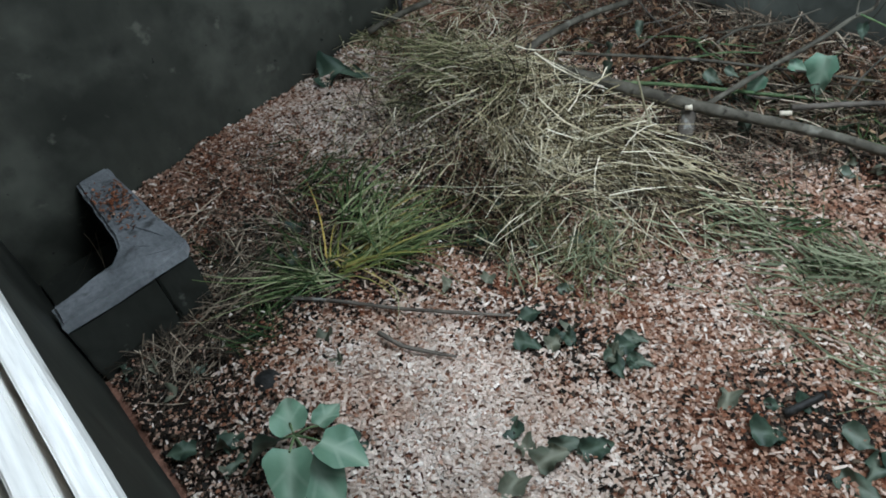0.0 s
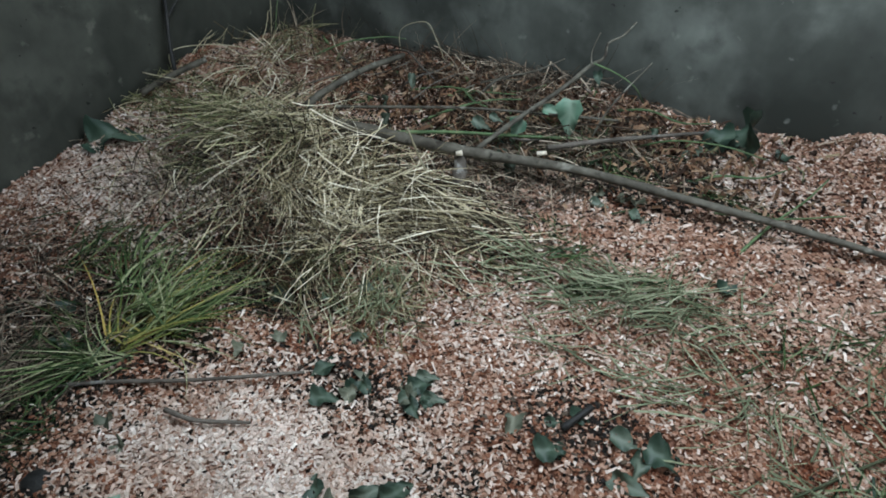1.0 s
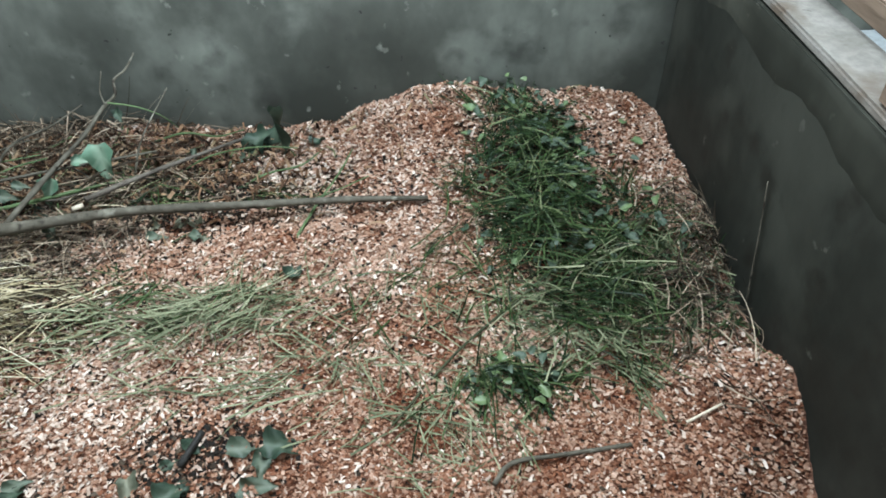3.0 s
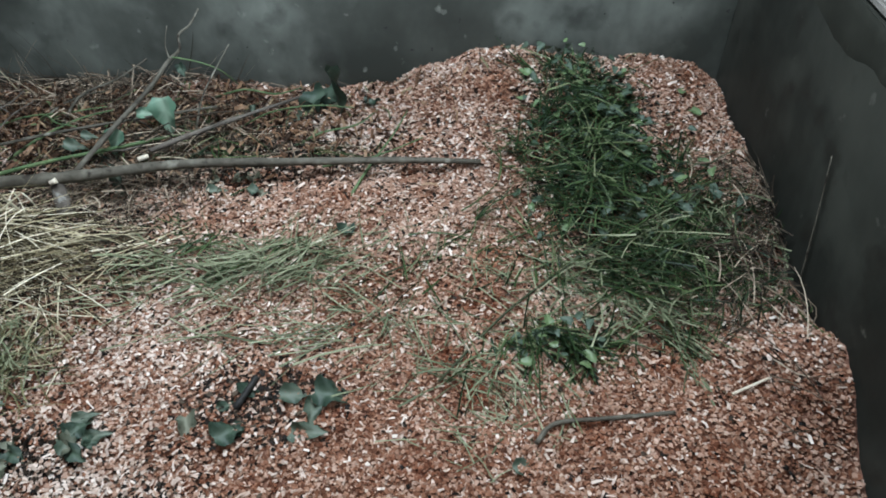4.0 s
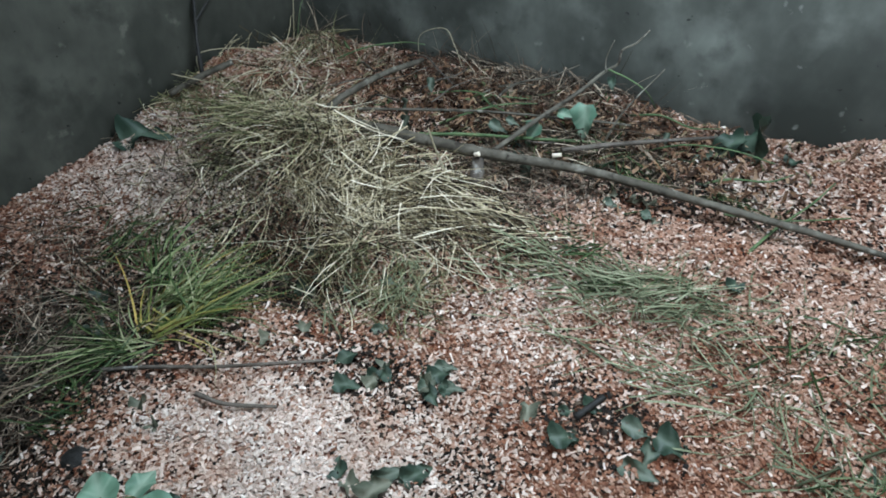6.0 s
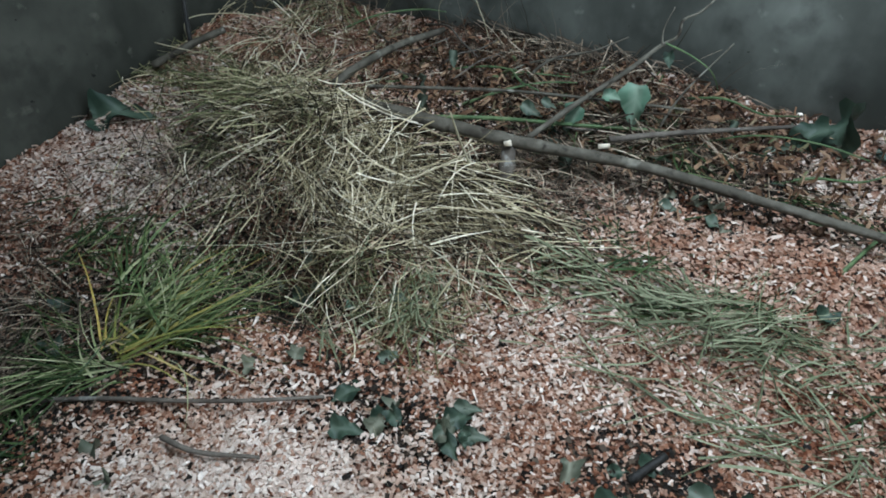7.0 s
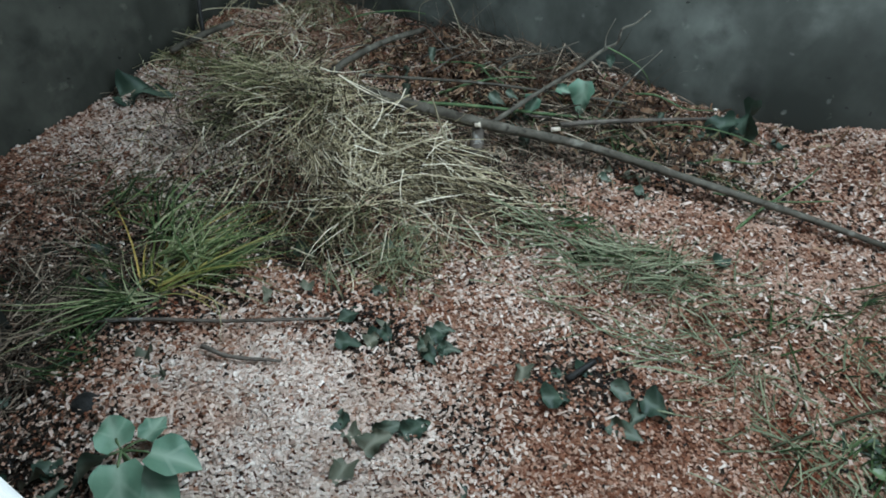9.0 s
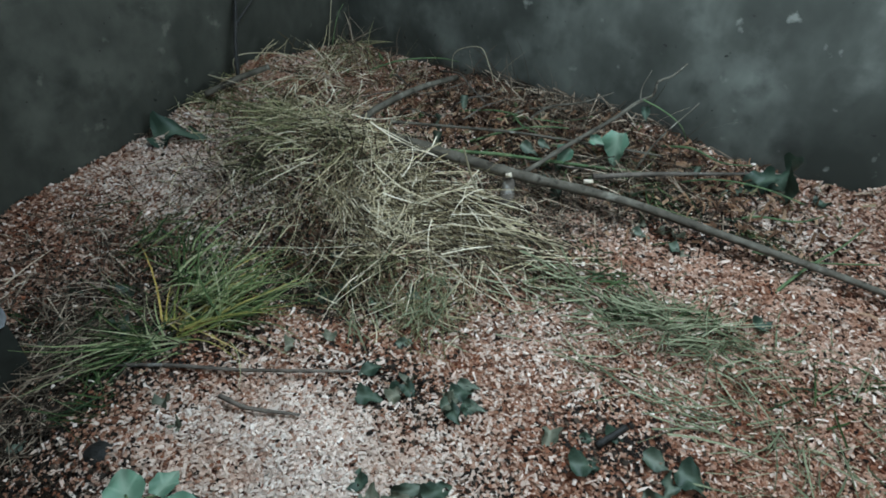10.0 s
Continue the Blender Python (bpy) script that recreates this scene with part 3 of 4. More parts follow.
outline = [(X_LEFT + 0.001, 0.245), (-1.95, 0.232), (-1.785, 0.212), (-1.735, 0.17), (-1.715, -0.012), (-1.622, -0.012), (-1.626, 0.338), (-1.648, 0.358), (-2.14, 0.356), (X_LEFT + 0.001, 0.352)]
low = [bm.verts.new((x, y, 0.192)) for x, y in outline]
top = [bm.verts.new((x, y, 0.23)) for x, y in outline]
bm.faces.new(low), bm.faces.new(top[::-1])
for a in range(len(outline)):
    b = (a + 1) % len(outline)
    bm.faces.new((low[a], top[a], top[b], low[b]))
bmesh.ops.recalc_face_normals(bm, faces=bm.faces[:])
bmesh.ops.bevel(bm, geom=[e for e in bm.edges if min(v.co.z for v in e.verts) > 0.22], offset=0.010, segments=2, affect="EDGES")
bmesh.ops.triangulate(bm, faces=bm.faces[:])
bmesh.ops.subdivide_edges(bm, edges=[e for e in bm.edges if e.calc_length() > 0.05], cuts=4)
for vert in bm.verts:
    vert.co += 0.006 * noise.noise_vector(vert.co * 16)
under(part("rim", bm, CONCRETE), trough)
# Sides and basin below the rim: their shade is painted as dark cement.
under(part("plinth", box(X_LEFT + 0.001, -1.634, 0.240, 0.348, -0.12, 0.188, 0.006, 5, 0.005, 1), CEMENT_SHADED, label="side of the trough, shade put into its dark colour"), trough)
under(part("plinth", box(-1.722, -1.630, -0.013, 0.236, -0.12, 0.188, 0.006, 5, 0.005, 2), CEMENT_SHADED, label="side of the trough, shade put into its dark colour"), trough)
under(part("basin", box(X_LEFT + 0.001, -1.73, -0.015, 0.232, -0.12, -0.02, 0.004, 4, 0.004, 4), CEMENT_SHADED), trough)
rng = np.random.default_rng(23)
n = 170
tx, ty = rng.normal(-1.97, 0.07, n).clip(-2.14, -1.70), rng.normal(0.295, 0.03, n).clip(0.25, 0.34)
v, f = flakes(rng, np.stack([tx, ty, np.full(n, 0.238) + rng.random(n) * 0.006], 1), rng.uniform(0.006, 0.018, n), 0.007 * rng.uniform(0.5, 1.4, n), 0.3, 0.1 * rng.normal(0.6, 0.8, n))
tagged(part("trough_chips", array_mesh("trough_chips", v, f, False), SHAVE_RED), "rusty wood chips lying on the trough rim", "wood shavings", kind="stuff")

# whitish boards on the front wall
gate = tagged(base("board_rail", (-0.6, -0.05, 0.932)), "weathered whitish boards laid along the front wall", "rail")
for y0, y1, z0, z1, seed in ((-0.003, 0.020, 0.932, 0.972, 1), (-0.040, -0.011, 0.932, 0.968, 2), (-0.082, -0.048, 0.932, 0.970, 3), (-0.124, -0.090, 0.932, 0.968, 4)):
    under(part("board", box(-1.085, -0.16, y0, y1, z0, z1, 0.003, 5, 0.002, seed), PAINT), gate)

# brown timber frame behind the partition
frame_thing = tagged(base("timber_frame", (1.20, 1.3, 0.777)), "brown weathered timber rails standing on the low partition", "frame")
under(part("post", box(1.150, 1.215, 1.195, 1.255, 0.777, 1.25, 0.004, 3, 0.002, 5), WOOD), frame_thing)
under(part("cross_rail", box(1.218, 1.252, 0.1, 2.29, 0.826, 0.880, 0.004, 3, 0.002, 6), WOOD), frame_thing)
under(part("cross_rail", box(1.218, 1.252, 0.1, 2.29, 1.10, 1.165, 0.004, 3, 0.002, 7), WOOD), frame_thing)
under(part("post", box(1.175, 1.217, 2.20, 2.27, 0.777, 1.25, 0.004, 3, 0.002, 8), WOOD), frame_thing)

# ---- hay and grass ----


def stuff(name, chunks, mat, label, category):
    v, f = joined(chunks)
    return tagged(part(name, array_mesh(name, v, f), mat), label, category, kind="stuff")


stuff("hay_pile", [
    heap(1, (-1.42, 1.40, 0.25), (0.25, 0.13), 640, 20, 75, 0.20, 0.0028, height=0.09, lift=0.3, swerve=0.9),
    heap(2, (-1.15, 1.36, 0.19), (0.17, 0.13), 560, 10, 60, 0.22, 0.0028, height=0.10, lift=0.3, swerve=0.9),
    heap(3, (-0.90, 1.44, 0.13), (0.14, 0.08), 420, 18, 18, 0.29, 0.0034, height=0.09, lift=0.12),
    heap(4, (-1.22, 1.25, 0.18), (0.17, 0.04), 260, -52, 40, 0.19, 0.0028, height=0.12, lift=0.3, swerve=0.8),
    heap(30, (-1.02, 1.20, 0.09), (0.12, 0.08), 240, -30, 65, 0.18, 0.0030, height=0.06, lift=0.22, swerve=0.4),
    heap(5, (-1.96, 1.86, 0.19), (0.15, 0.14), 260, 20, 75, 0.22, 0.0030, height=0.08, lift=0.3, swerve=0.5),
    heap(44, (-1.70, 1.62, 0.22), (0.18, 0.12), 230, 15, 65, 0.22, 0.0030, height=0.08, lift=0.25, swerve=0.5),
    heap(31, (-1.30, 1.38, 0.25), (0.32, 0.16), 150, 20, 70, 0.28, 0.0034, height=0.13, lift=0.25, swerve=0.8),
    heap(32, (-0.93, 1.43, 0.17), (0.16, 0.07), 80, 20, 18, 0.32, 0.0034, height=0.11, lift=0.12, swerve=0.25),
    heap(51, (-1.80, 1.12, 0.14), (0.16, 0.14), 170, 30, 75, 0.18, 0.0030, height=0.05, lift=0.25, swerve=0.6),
], HAY, "heaped dry golden hay against the corner, dark strands painting its shaded gaps", "hay")
stuff("green_hay", [
    heap(6, (-1.88, 1.45, 0.20), (0.20, 0.08), 300, 30, 28, 0.28, 0.0036, height=0.08, lift=0.15, swerve=0.4),
    heap(7, (-1.60, 1.42, 0.22), (0.20, 0.11), 240, 28, 50, 0.26, 0.0036, height=0.10, lift=0.2, swerve=0.4),
    heap(8, (-2.02, 2.05, 0.16), (0.12, 0.12), 110, 80, 60, 0.25, 0.0035, lift=0.5),
    heap(9, (-0.98, 1.10, 0.05), (0.14, 0.06), 240, -10, 70, 0.15, 0.0034, height=0.05, lift=0.2, swerve=0.4),
], HAY_GREEN, "half-dry greenish hay mixed into the heap", "hay")
stuff("dead_stalks", [
    heap(10, (-1.742, 1.190, 0.135), (0.18, 0.14), 300, 40, 70, 0.13, 0.0031, lift=0.2),
    heap(11, (-1.433, 1.165, 0.149), (0.16, 0.10), 110, 20, 70, 0.15, 0.0031, lift=0.2),
    heap(12, (-1.700, 0.683, 0.076), (0.16, 0.2), 380, 70, 60, 0.17, 0.0031, lift=0.2),
    heap(13, (-1.631, 0.479, 0.021), (0.14, 0.18), 480, 60, 55, 0.22, 0.0033, lift=0.2),
    heap(14, (-1.028, 2.221, 0.130), (0.40, 0.12), 1100, 0, 70, 0.17, 0.0036, lift=0.25, swerve=0.3),
    heap(48, (-0.72, 1.93, 0.14), (0.30, 0.10), 620, 30, 40, 0.20, 0.0036, height=0.07, lift=0.2, swerve=0.3),
    heap(15, (1.052, 1.524, 0.114), (0.09, 0.16), 420, 60, 50, 0.20, 0.0031, lift=0.3, height=0.10, swerve=0.3),
    heap(16, (-0.795, 1.668, 0.129), (0.14, 0.1), 380, -20, 60, 0.20, 0.0031, lift=0.2),
    heap(33, (-1.136, 2.300, 0.117), (0.55, 0.06), 45, 90, 80, 0.22, 0.0030, lift=0.3, lean=60, height=0.01, sag=0.1),
    heap(34, (-2.203, 2.180, 0.124), (0.22, 0.10), 40, 60, 90, 0.24, 0.0030, lift=0.3, lean=60, height=0.01, sag=0.15),
    heap(35, (-1.587, 0.158, -0.005), (0.12, 0.14), 220, 60, 60, 0.20, 0.0033, lift=0.3, height=0.05),
], HAY_GREY, "thin grey dead stalks strewn on the bedding", "stalks")
stuff("wilted_grass", [
    heap(17, (-0.286, 1.421, 0.099), (0.12, 0.045), 100, 3, 22, 0.28, 0.0048, height=0.05, lift=0.10, swerve=0.3),
    heap(54, (-0.19, 1.42, 0.08), (0.12, 0.045), 110, 22, 24, 0.22, 0.0036, height=0.05, lift=0.12, swerve=0.3),
    heap(18, (-0.021, 1.247, 0.058), (0.25, 0.06), 70, 12, 24, 0.34, 0.0045, height=0.02, lift=0.06),
    heap(19, (0.242, 1.350, 0.070), (0.25, 0.14), 170, 40, 70, 0.22, 0.0040, height=0.02, lift=0.1, swerve=0.3),
    heap(20, (0.646, 1.385, 0.043), (0.2, 0.14), 140, 120, 60, 0.24, 0.0040, height=0.03, lift=0.1, swerve=0.3),
    heap(21, (0.790, 1.206, 0.046), (0.03, 0.06), 30, 110, 14, 0.22, 0.0055, lift=0.1),
    heap(22, (-0.911, 1.101, 0.044), (0.10, 0.06), 120, 100, 70, 0.12, 0.0040, lift=0.3),
    heap(36, (0.817, 1.481, 0.107), (0.16, 0.10), 150, 120, 55, 0.26, 0.0042, lift=0.3, height=0.12, swerve=0.5),
    heap(37, (-0.628, 1.424, 0.101), (0.14, 0.06), 45, 10, 30, 0.28, 0.0050, lift=0.15, height=0.05),
], GRASS_PALE, "wilted pale green grass strewn on the chips", "grass")
stuff("green_grass", [
    heap(23, (0.61, 2.00, 0.21), (0.09, 0.13), 420, 120, 90, 0.17, 0.0046, height=0.13, lift=0.45, swerve=0.6),
    heap(24, (0.66, 1.72, 0.13), (0.11, 0.13), 620, 115, 80, 0.20, 0.0044, height=0.14, lift=0.4, swerve=0.6),
    heap(25, (0.77, 1.45, 0.08), (0.11, 0.10), 420, 125, 60, 0.22, 0.0042, height=0.10, lift=0.35, swerve=0.6),
    heap(45, (0.92, 1.55, 0.10), (0.10, 0.10), 260, 100, 70, 0.20, 0.0040, height=0.08, lift=0.35, swerve=0.6),
    heap(26, (0.49, 1.20, 0.05), (0.08, 0.04), 170, 150, 60, 0.13, 0.0050, height=0.06, lift=0.3),
    heap(27, (0.38, 1.34, 0.05), (0.22, 0.16), 60, 50, 35, 0.26, 0.0042, height=0.02, lift=0.08),
    heap(49, (-0.62, 1.94, 0.14), (0.28, 0.09), 220, 30, 40, 0.20, 0.0040, height=0.06, lift=0.25, swerve=0.4),
    heap(28, (-1.50, 0.52, 0.03), (0.12, 0.10), 70, 30, 40, 0.24, 0.0045, lift=0.25, swerve=0.3),
    heap(29, (-1.70, 0.84, 0.07), (0.10, 0.08), 60, 50, 50, 0.20, 0.0045, lift=0.4, swerve=0.3),
    heap(38, (-0.44, 1.45, 0.10), (0.10, 0.06), 60, 30, 60, 0.18, 0.0042, lift=0.15, height=0.03),
    heap(46, (-0.19, 1.42, 0.08), (0.11, 0.04), 50, 22, 22, 0.22, 0.0036, lift=0.10, height=0.05),
], GRASS, "freshly cut green grass heaped on the bedding", "grass")

clump = tagged(base("grass_clump", (-1.45, 0.63, 0.007)), "yellowing grass tuft lying over the dark bedding", "grass tuft")
v, f = joined([heap(40, (-1.46, 0.66, 0.01), (0.06, 0.05), 34, 98, 20, 0.34, 0.0070, lift=0.15, lean=20, sag=0.3, taper=0.95, height=0.05, swerve=0.35),
               heap(41, (-1.42, 0.68, 0.02), (0.06, 0.05), 20, 62, 20, 0.40, 0.0066, lift=0.15, lean=20, sag=0.35, taper=0.95, height=0.05, swerve=0.35)])
under(part("yellow_tuft", array_mesh("yellow_tuft", v, f), YELLOW), clump)
v, f = joined([heap(42, (-1.37, 0.76, 0.02), (0.09, 0.06), 130, 58, 24, 0.34, 0.0054, lift=0.2, lean=18, sag=0.35, taper=0.95, height=0.05, swerve=0.4),
               heap(43, (-1.53, 0.82, 0.03), (0.08, 0.08), 120, 90, 55, 0.24, 0.0054, lift=0.25, lean=25, sag=0.5, taper=0.95, swerve=0.4),
               heap(47, (-1.46, 0.58, 0.02), (0.07, 0.07), 70, 214, 28, 0.28, 0.0048, lift=0.15, lean=8, sag=0.2, taper=0.95, height=0.04, swerve=0.3)])
under(part("green_tuft", array_mesh("green_tuft", v, f), TUFT), clump)

# ---- branches ----
branch = tagged(base("long_branch", (-0.983, 1.742, 0.140)), "long grey-green branch with a cut side stub, lying on the litter", "branch")
under(part("limb", stick([(-1.366, 1.590, 0.222), (-1.113, 1.616, 0.225), (-0.914, 1.648, 0.220), (-0.742, 1.690, 0.215), (-0.550, 1.737, 0.207), (-0.230, 1.760, 0.198), (0.090, 1.792, 0.180), (0.319, 1.818, 0.155)], 0.022, 0.008, 12, 8, seed=1), BARK), branch)
under(part("stub", stick([(-0.912, 1.645, 0.205), (-0.888, 1.590, 0.140), (-0.860, 1.534, 0.070)], 0.019, 0.027, 10, 5, seed=2), BARK_BROWN), branch)
under(part("cut_end", stick([(-0.912, 1.620, 0.226), (-0.896, 1.628, 0.230)], 0.007, 0.008, 8, 2, seed=3), CUT_WOOD, label="pale cut face of a side shoot"), branch)
under(part("cut_end", stick([(-0.689, 1.723, 0.233), (-0.663, 1.738, 0.236)], 0.007, 0.006, 8, 2, seed=4), CUT_WOOD, label="pale cut face of a side shoot"), branch)

SHOOTS = [
    ("leaning_stick", "barkless grey-brown stick leaning over the hay", BARK, 0.014, 0.010, [(-1.501, 1.603, 0.250), (-1.491, 1.692, 0.262), (-1.466, 1.869, 0.262), (-1.446, 2.100, 0.222)]),
    ("leafy_twig", "thin brown leafy twig rising against the wall", BARK, 0.009, 0.0025, [(-0.905, 1.730, 0.180), (-0.840, 1.910, 0.220), (-0.762, 2.056, 0.270), (-0.706, 2.124, 0.326), (-0.663, 2.143, 0.360), (-0.664, 2.174, 0.396), (-0.626, 2.193, 0.421), (-0.595, 2.223, 0.461)]),
    ("side_twig", "short pale side twig forking before the wall", BARK, 0.003, 0.0015, [(-0.696, 2.124, 0.338), (-0.705, 2.145, 0.376), (-0.694, 2.176, 0.427)]),
    ("curved_stem", "thin green stem arching down from a twig", STEM_GREEN, 0.003, 0.002, [(-0.686, 2.124, 0.344), (-0.622, 2.162, 0.305), (-0.558, 2.180, 0.260), (-0.544, 2.267, 0.152)]),
    ("bare_twig", "pale bare twig pointing up at the wall", BARK, 0.004, 0.002, [(-0.633, 2.013, 0.130), (-0.595, 2.069, 0.238), (-0.525, 2.219, 0.338)]),
    ("cross_twig", "thin grey twig lying across the litter", BARK, 0.006, 0.004, [(-1.440, 1.680, 0.220), (-1.277, 1.759, 0.220), (-1.056, 1.882, 0.210), (-0.825, 1.978, 0.200), (-0.576, 2.104, 0.170)]),
    ("green_stalk", "green plant stalk lying among the twigs", STEM_GREEN, 0.007, 0.005, [(-1.227, 1.711, 0.160), (-1.053, 1.800, 0.160), (-0.820, 1.891, 0.160), (-0.544, 2.036, 0.140)]),
    ("dark_twig", "dark brown twig lying towards the wall", BARK_BROWN, 0.009, 0.005, [(-0.697, 1.810, 0.200), (-0.581, 1.926, 0.190), (-0.419, 2.062, 0.180), (-0.224, 2.232, 0.160)]),
    ("thin_stick", "thin dark stick lying across the shavings", BARK_BROWN, 0.006, 0.004, [(-1.487, 0.447, 0.030), (-1.290, 0.555, 0.060), (-1.120, 0.649, 0.070), (-0.979, 0.726, 0.090), (-0.874, 0.820, 0.070)]),
    ("flat_stick", "short flat grey-green stick on pale shavings", BARK_BROWN, 0.007, 0.004, [(-1.079, 0.557, 0.090), (-0.996, 0.575, 0.085), (-0.884, 0.640, 0.075)]),
    ("bent_twig", "bent grey twig lying on rusty chips", BARK, 0.006, 0.005, [(0.448, 0.937, 0.040), (0.496, 0.994, 0.029), (0.617, 1.001, 0.045), (0.766, 1.014, 0.054)]),
    ("pale_splinter", "pale wood splinter lying on rusty chips", CUT_WOOD, 0.004, 0.003, [(0.898, 1.052, 0.067), (0.980, 1.077, 0.077)]),
    ("fallen_reed", "long green stem lying over the chips", STEM_DARK, 0.005, 0.003, [(0.763, 1.632, 0.143), (0.598, 1.492, 0.080), (0.389, 1.298, 0.064), (0.221, 1.094, 0.043)]),
    ("dry_stalk", "pale dry stalk leaning on the partition", BARK, 0.0024, 0.0016, [(1.128, 1.355, 0.129), (1.128, 1.410, 0.314), (1.128, 1.455, 0.449)]),
    ("wall_twig", "dark forked twig leaning on the side wall", CLOD, 0.009, 0.005, [(-2.120, 1.560, 0.250), (-2.150, 1.600, 0.350), (-2.180, 1.652, 0.452), (-2.200, 1.691, 0.536), (-2.205, 1.72, 0.60)]),
    ("fork_twig", "dark thin twig leaning on the side wall", CLOD, 0.005, 0.003, [(-2.170, 1.639, 0.424), (-2.180, 1.701, 0.457), (-2.190, 1.771, 0.492)]),
    ("hooked_stalk", "thin bent dry stalk standing before the wall", STRAW, 0.002, 0.0014, [(-1.352, 2.240, 0.150), (-1.386, 2.240, 0.238), (-1.431, 2.240, 0.300), (-1.556, 2.240, 0.244), (-1.568, 2.240, 0.120)]),
    ("short_log", "short grey stick half buried in the hay", BARK, 0.013, 0.011, [(-2.149, 1.415, 0.230), (-2.067, 1.530, 0.275), (-1.994, 1.620, 0.305)]),
    ("black_stick", "short dark damp stick on the bedding", CLOD, 0.010, 0.008, [(-0.261, 1.014, 0.003), (-0.221, 1.093, 0.038)]),
    ("upright_stalk", "dry upright stalk among the hay", STRAW, 0.004, 0.0025, [(-0.952, 1.536, 0.150), (-0.975, 1.510, 0.270), (-0.990, 1.492, 0.370)]),
    ("long_straw", "single long yellow straw on the hay", STRAW, 0.003, 0.002, [(-1.033, 1.309, 0.250), (-0.979, 1.403, 0.260), (-0.919, 1.510, 0.280)]),
    ("long_straw", "single long yellow straw on the hay", STRAW, 0.004, 0.002, [(-0.833, 1.439, 0.160), (-0.745, 1.483, 0.140), (-0.623, 1.520, 0.130)]),
    ("corner_stalk", "thin pale stalk standing in the wall corner", STRAW, 0.0022, 0.0012, [(-2.180, 2.120, 0.12), (-2.190, 2.160, 0.262), (-2.190, 2.190, 0.380)]),
    ("corner_stalk", "thin green stalk standing in the wall corner", STEM_GREEN, 0.0024, 0.0012, [(-2.179, 2.140, 0.14), (-2.156, 2.170, 0.277), (-2.126, 2.190, 0.345)]),
    ("bent_straw", "long pale straw bent over the hay", STRAW, 0.0026, 0.0015, [(-2.130, 1.562, 0.220), (-2.180, 1.609, 0.300), (-2.076, 1.701, 0.310), (-1.979, 1.787, 0.280), (-1.907, 1.837, 0.230)]),
    ("bent_straw", "pale broken straw lying on green hay", STRAW, 0.0026, 0.0015, [(-2.161, 1.458, 0.290), (-2.079, 1.482, 0.280), (-1.967, 1.544, 0.250)]),
    ("bent_straw", "pale broken straw lying on green hay", STRAW, 0.0022, 0.0012, [(-2.074, 1.496, 0.250), (-1.952, 1.625, 0.260), (-1.849, 1.740, 0.250)]),
    ("bent_straw", "pale broken straw lying on green hay", STRAW, 0.0022, 0.0012, [(-2.042, 1.270, 0.240), (-1.832, 1.331, 0.250), (-1.707, 1.374, 0.240)]),
    ("long_straw", "single long yellow straw on the hay", STRAW, 0.0024, 0.0012, [(-0.985, 1.501, 0.160), (-0.780, 1.462, 0.150), (-0.645, 1.528, 0.120)]),
]
for i, (name, label, mat, r0, r1, pts) in enumerate(SHOOTS):
    pts = [(x, y, max(z, ground_at(x, y) + r0 + 0.006)) for x, y, z in pts]
    tagged(part(name, stick(pts, r0, r1, 8, 6, seed=i), mat), label, "stalk" if "stalk" in name or "straw" in name or "reed" in name else "stick")

rng = random.Random(17)
for i in range(22):
    x, y, a = rng.gauss(-0.85, 0.42), min(rng.gauss(2.02, 0.13), 2.22), rng.gauss(0.15, 0.45)
    half, z = rng.uniform(0.10, 0.24), rng.uniform(0.02, 0.09)
    pts = []
    for q in (-1, -0.3, 0.4, 1):
        px, py = x + q * half * math.cos(a) + rng.gauss(0, 0.008), min(y + q * half * math.sin(a) + rng.gauss(0, 0.008), 2.27)
        pts.append((px, py, ground_at(px, py) + z + 0.03 * q * rng.random()))
    pts[0] = (*pts[0][:2], ground_at(*pts[0][:2]) + 0.004)
    tagged(part("litter_twig", stick(pts, rng.uniform(0.003, 0.006), 0.002, 6, 4, seed=i + 60), rng.choice((BARK, BARK_BROWN, HAY_GREY, STEM_GREEN))), "thin twig lying in the litter by the wall", "twig", "twigs in the litter")

# ---- leaves ----
HEART = leaf_mesh("heart_leaf", 0.115, 0.082, LEAF_PALE, 1.2, 0.35, 0.25, 0.22, 0.08, 1)
ROUND = leaf_mesh("round_leaf", 0.13, 0.115, LEAF_PALE, 1.05, 0.22, 0.25, 0.16, 0.03, 2)
OVAL = leaf_mesh("oval_leaf", 0.10, 0.055, LEAF_MID, 1.1, 0.45, 0.3, 0.35, 0.09, 3)
DARK = leaf_mesh("dark_leaf", 0.10, 0.07, LEAF_DARK, 1.1, 0.5, 0.35, 0.45, 0.12, 4)
CURLED = leaf_mesh("curled_leaf", 0.09, 0.07, LEAF_OLD, 1.1, 0.8, 0.5, 0.6, 0.14, 5)
CLOVER = leaf_mesh("clover_leaf", 0.034, 0.026, LEAF_BRIGHT, 0.8, 0.3, 0.2, 0.1, 0, 6)
CLOVER_DARK = leaf_mesh("clover_leaf_dark", 0.036, 0.022, LEAF_DARK, 0.9, 0.3, 0.25, 0.1, 0, 7)

# weed with large leaves at the front
weed = tagged(base("leafy_weed", (-0.895, 0.215, ground_at(-0.895, 0.215))), "green weed with large rounded pale leaves", "plant")
stem_top = (-0.893, 0.225, 0.235)
under(part("stem", stick([(-0.895, 0.215, 0.06), (-0.90, 0.22, 0.15), stem_top], 0.005, 0.004, 8, 5, seed=50), STEM_GREEN), weed)
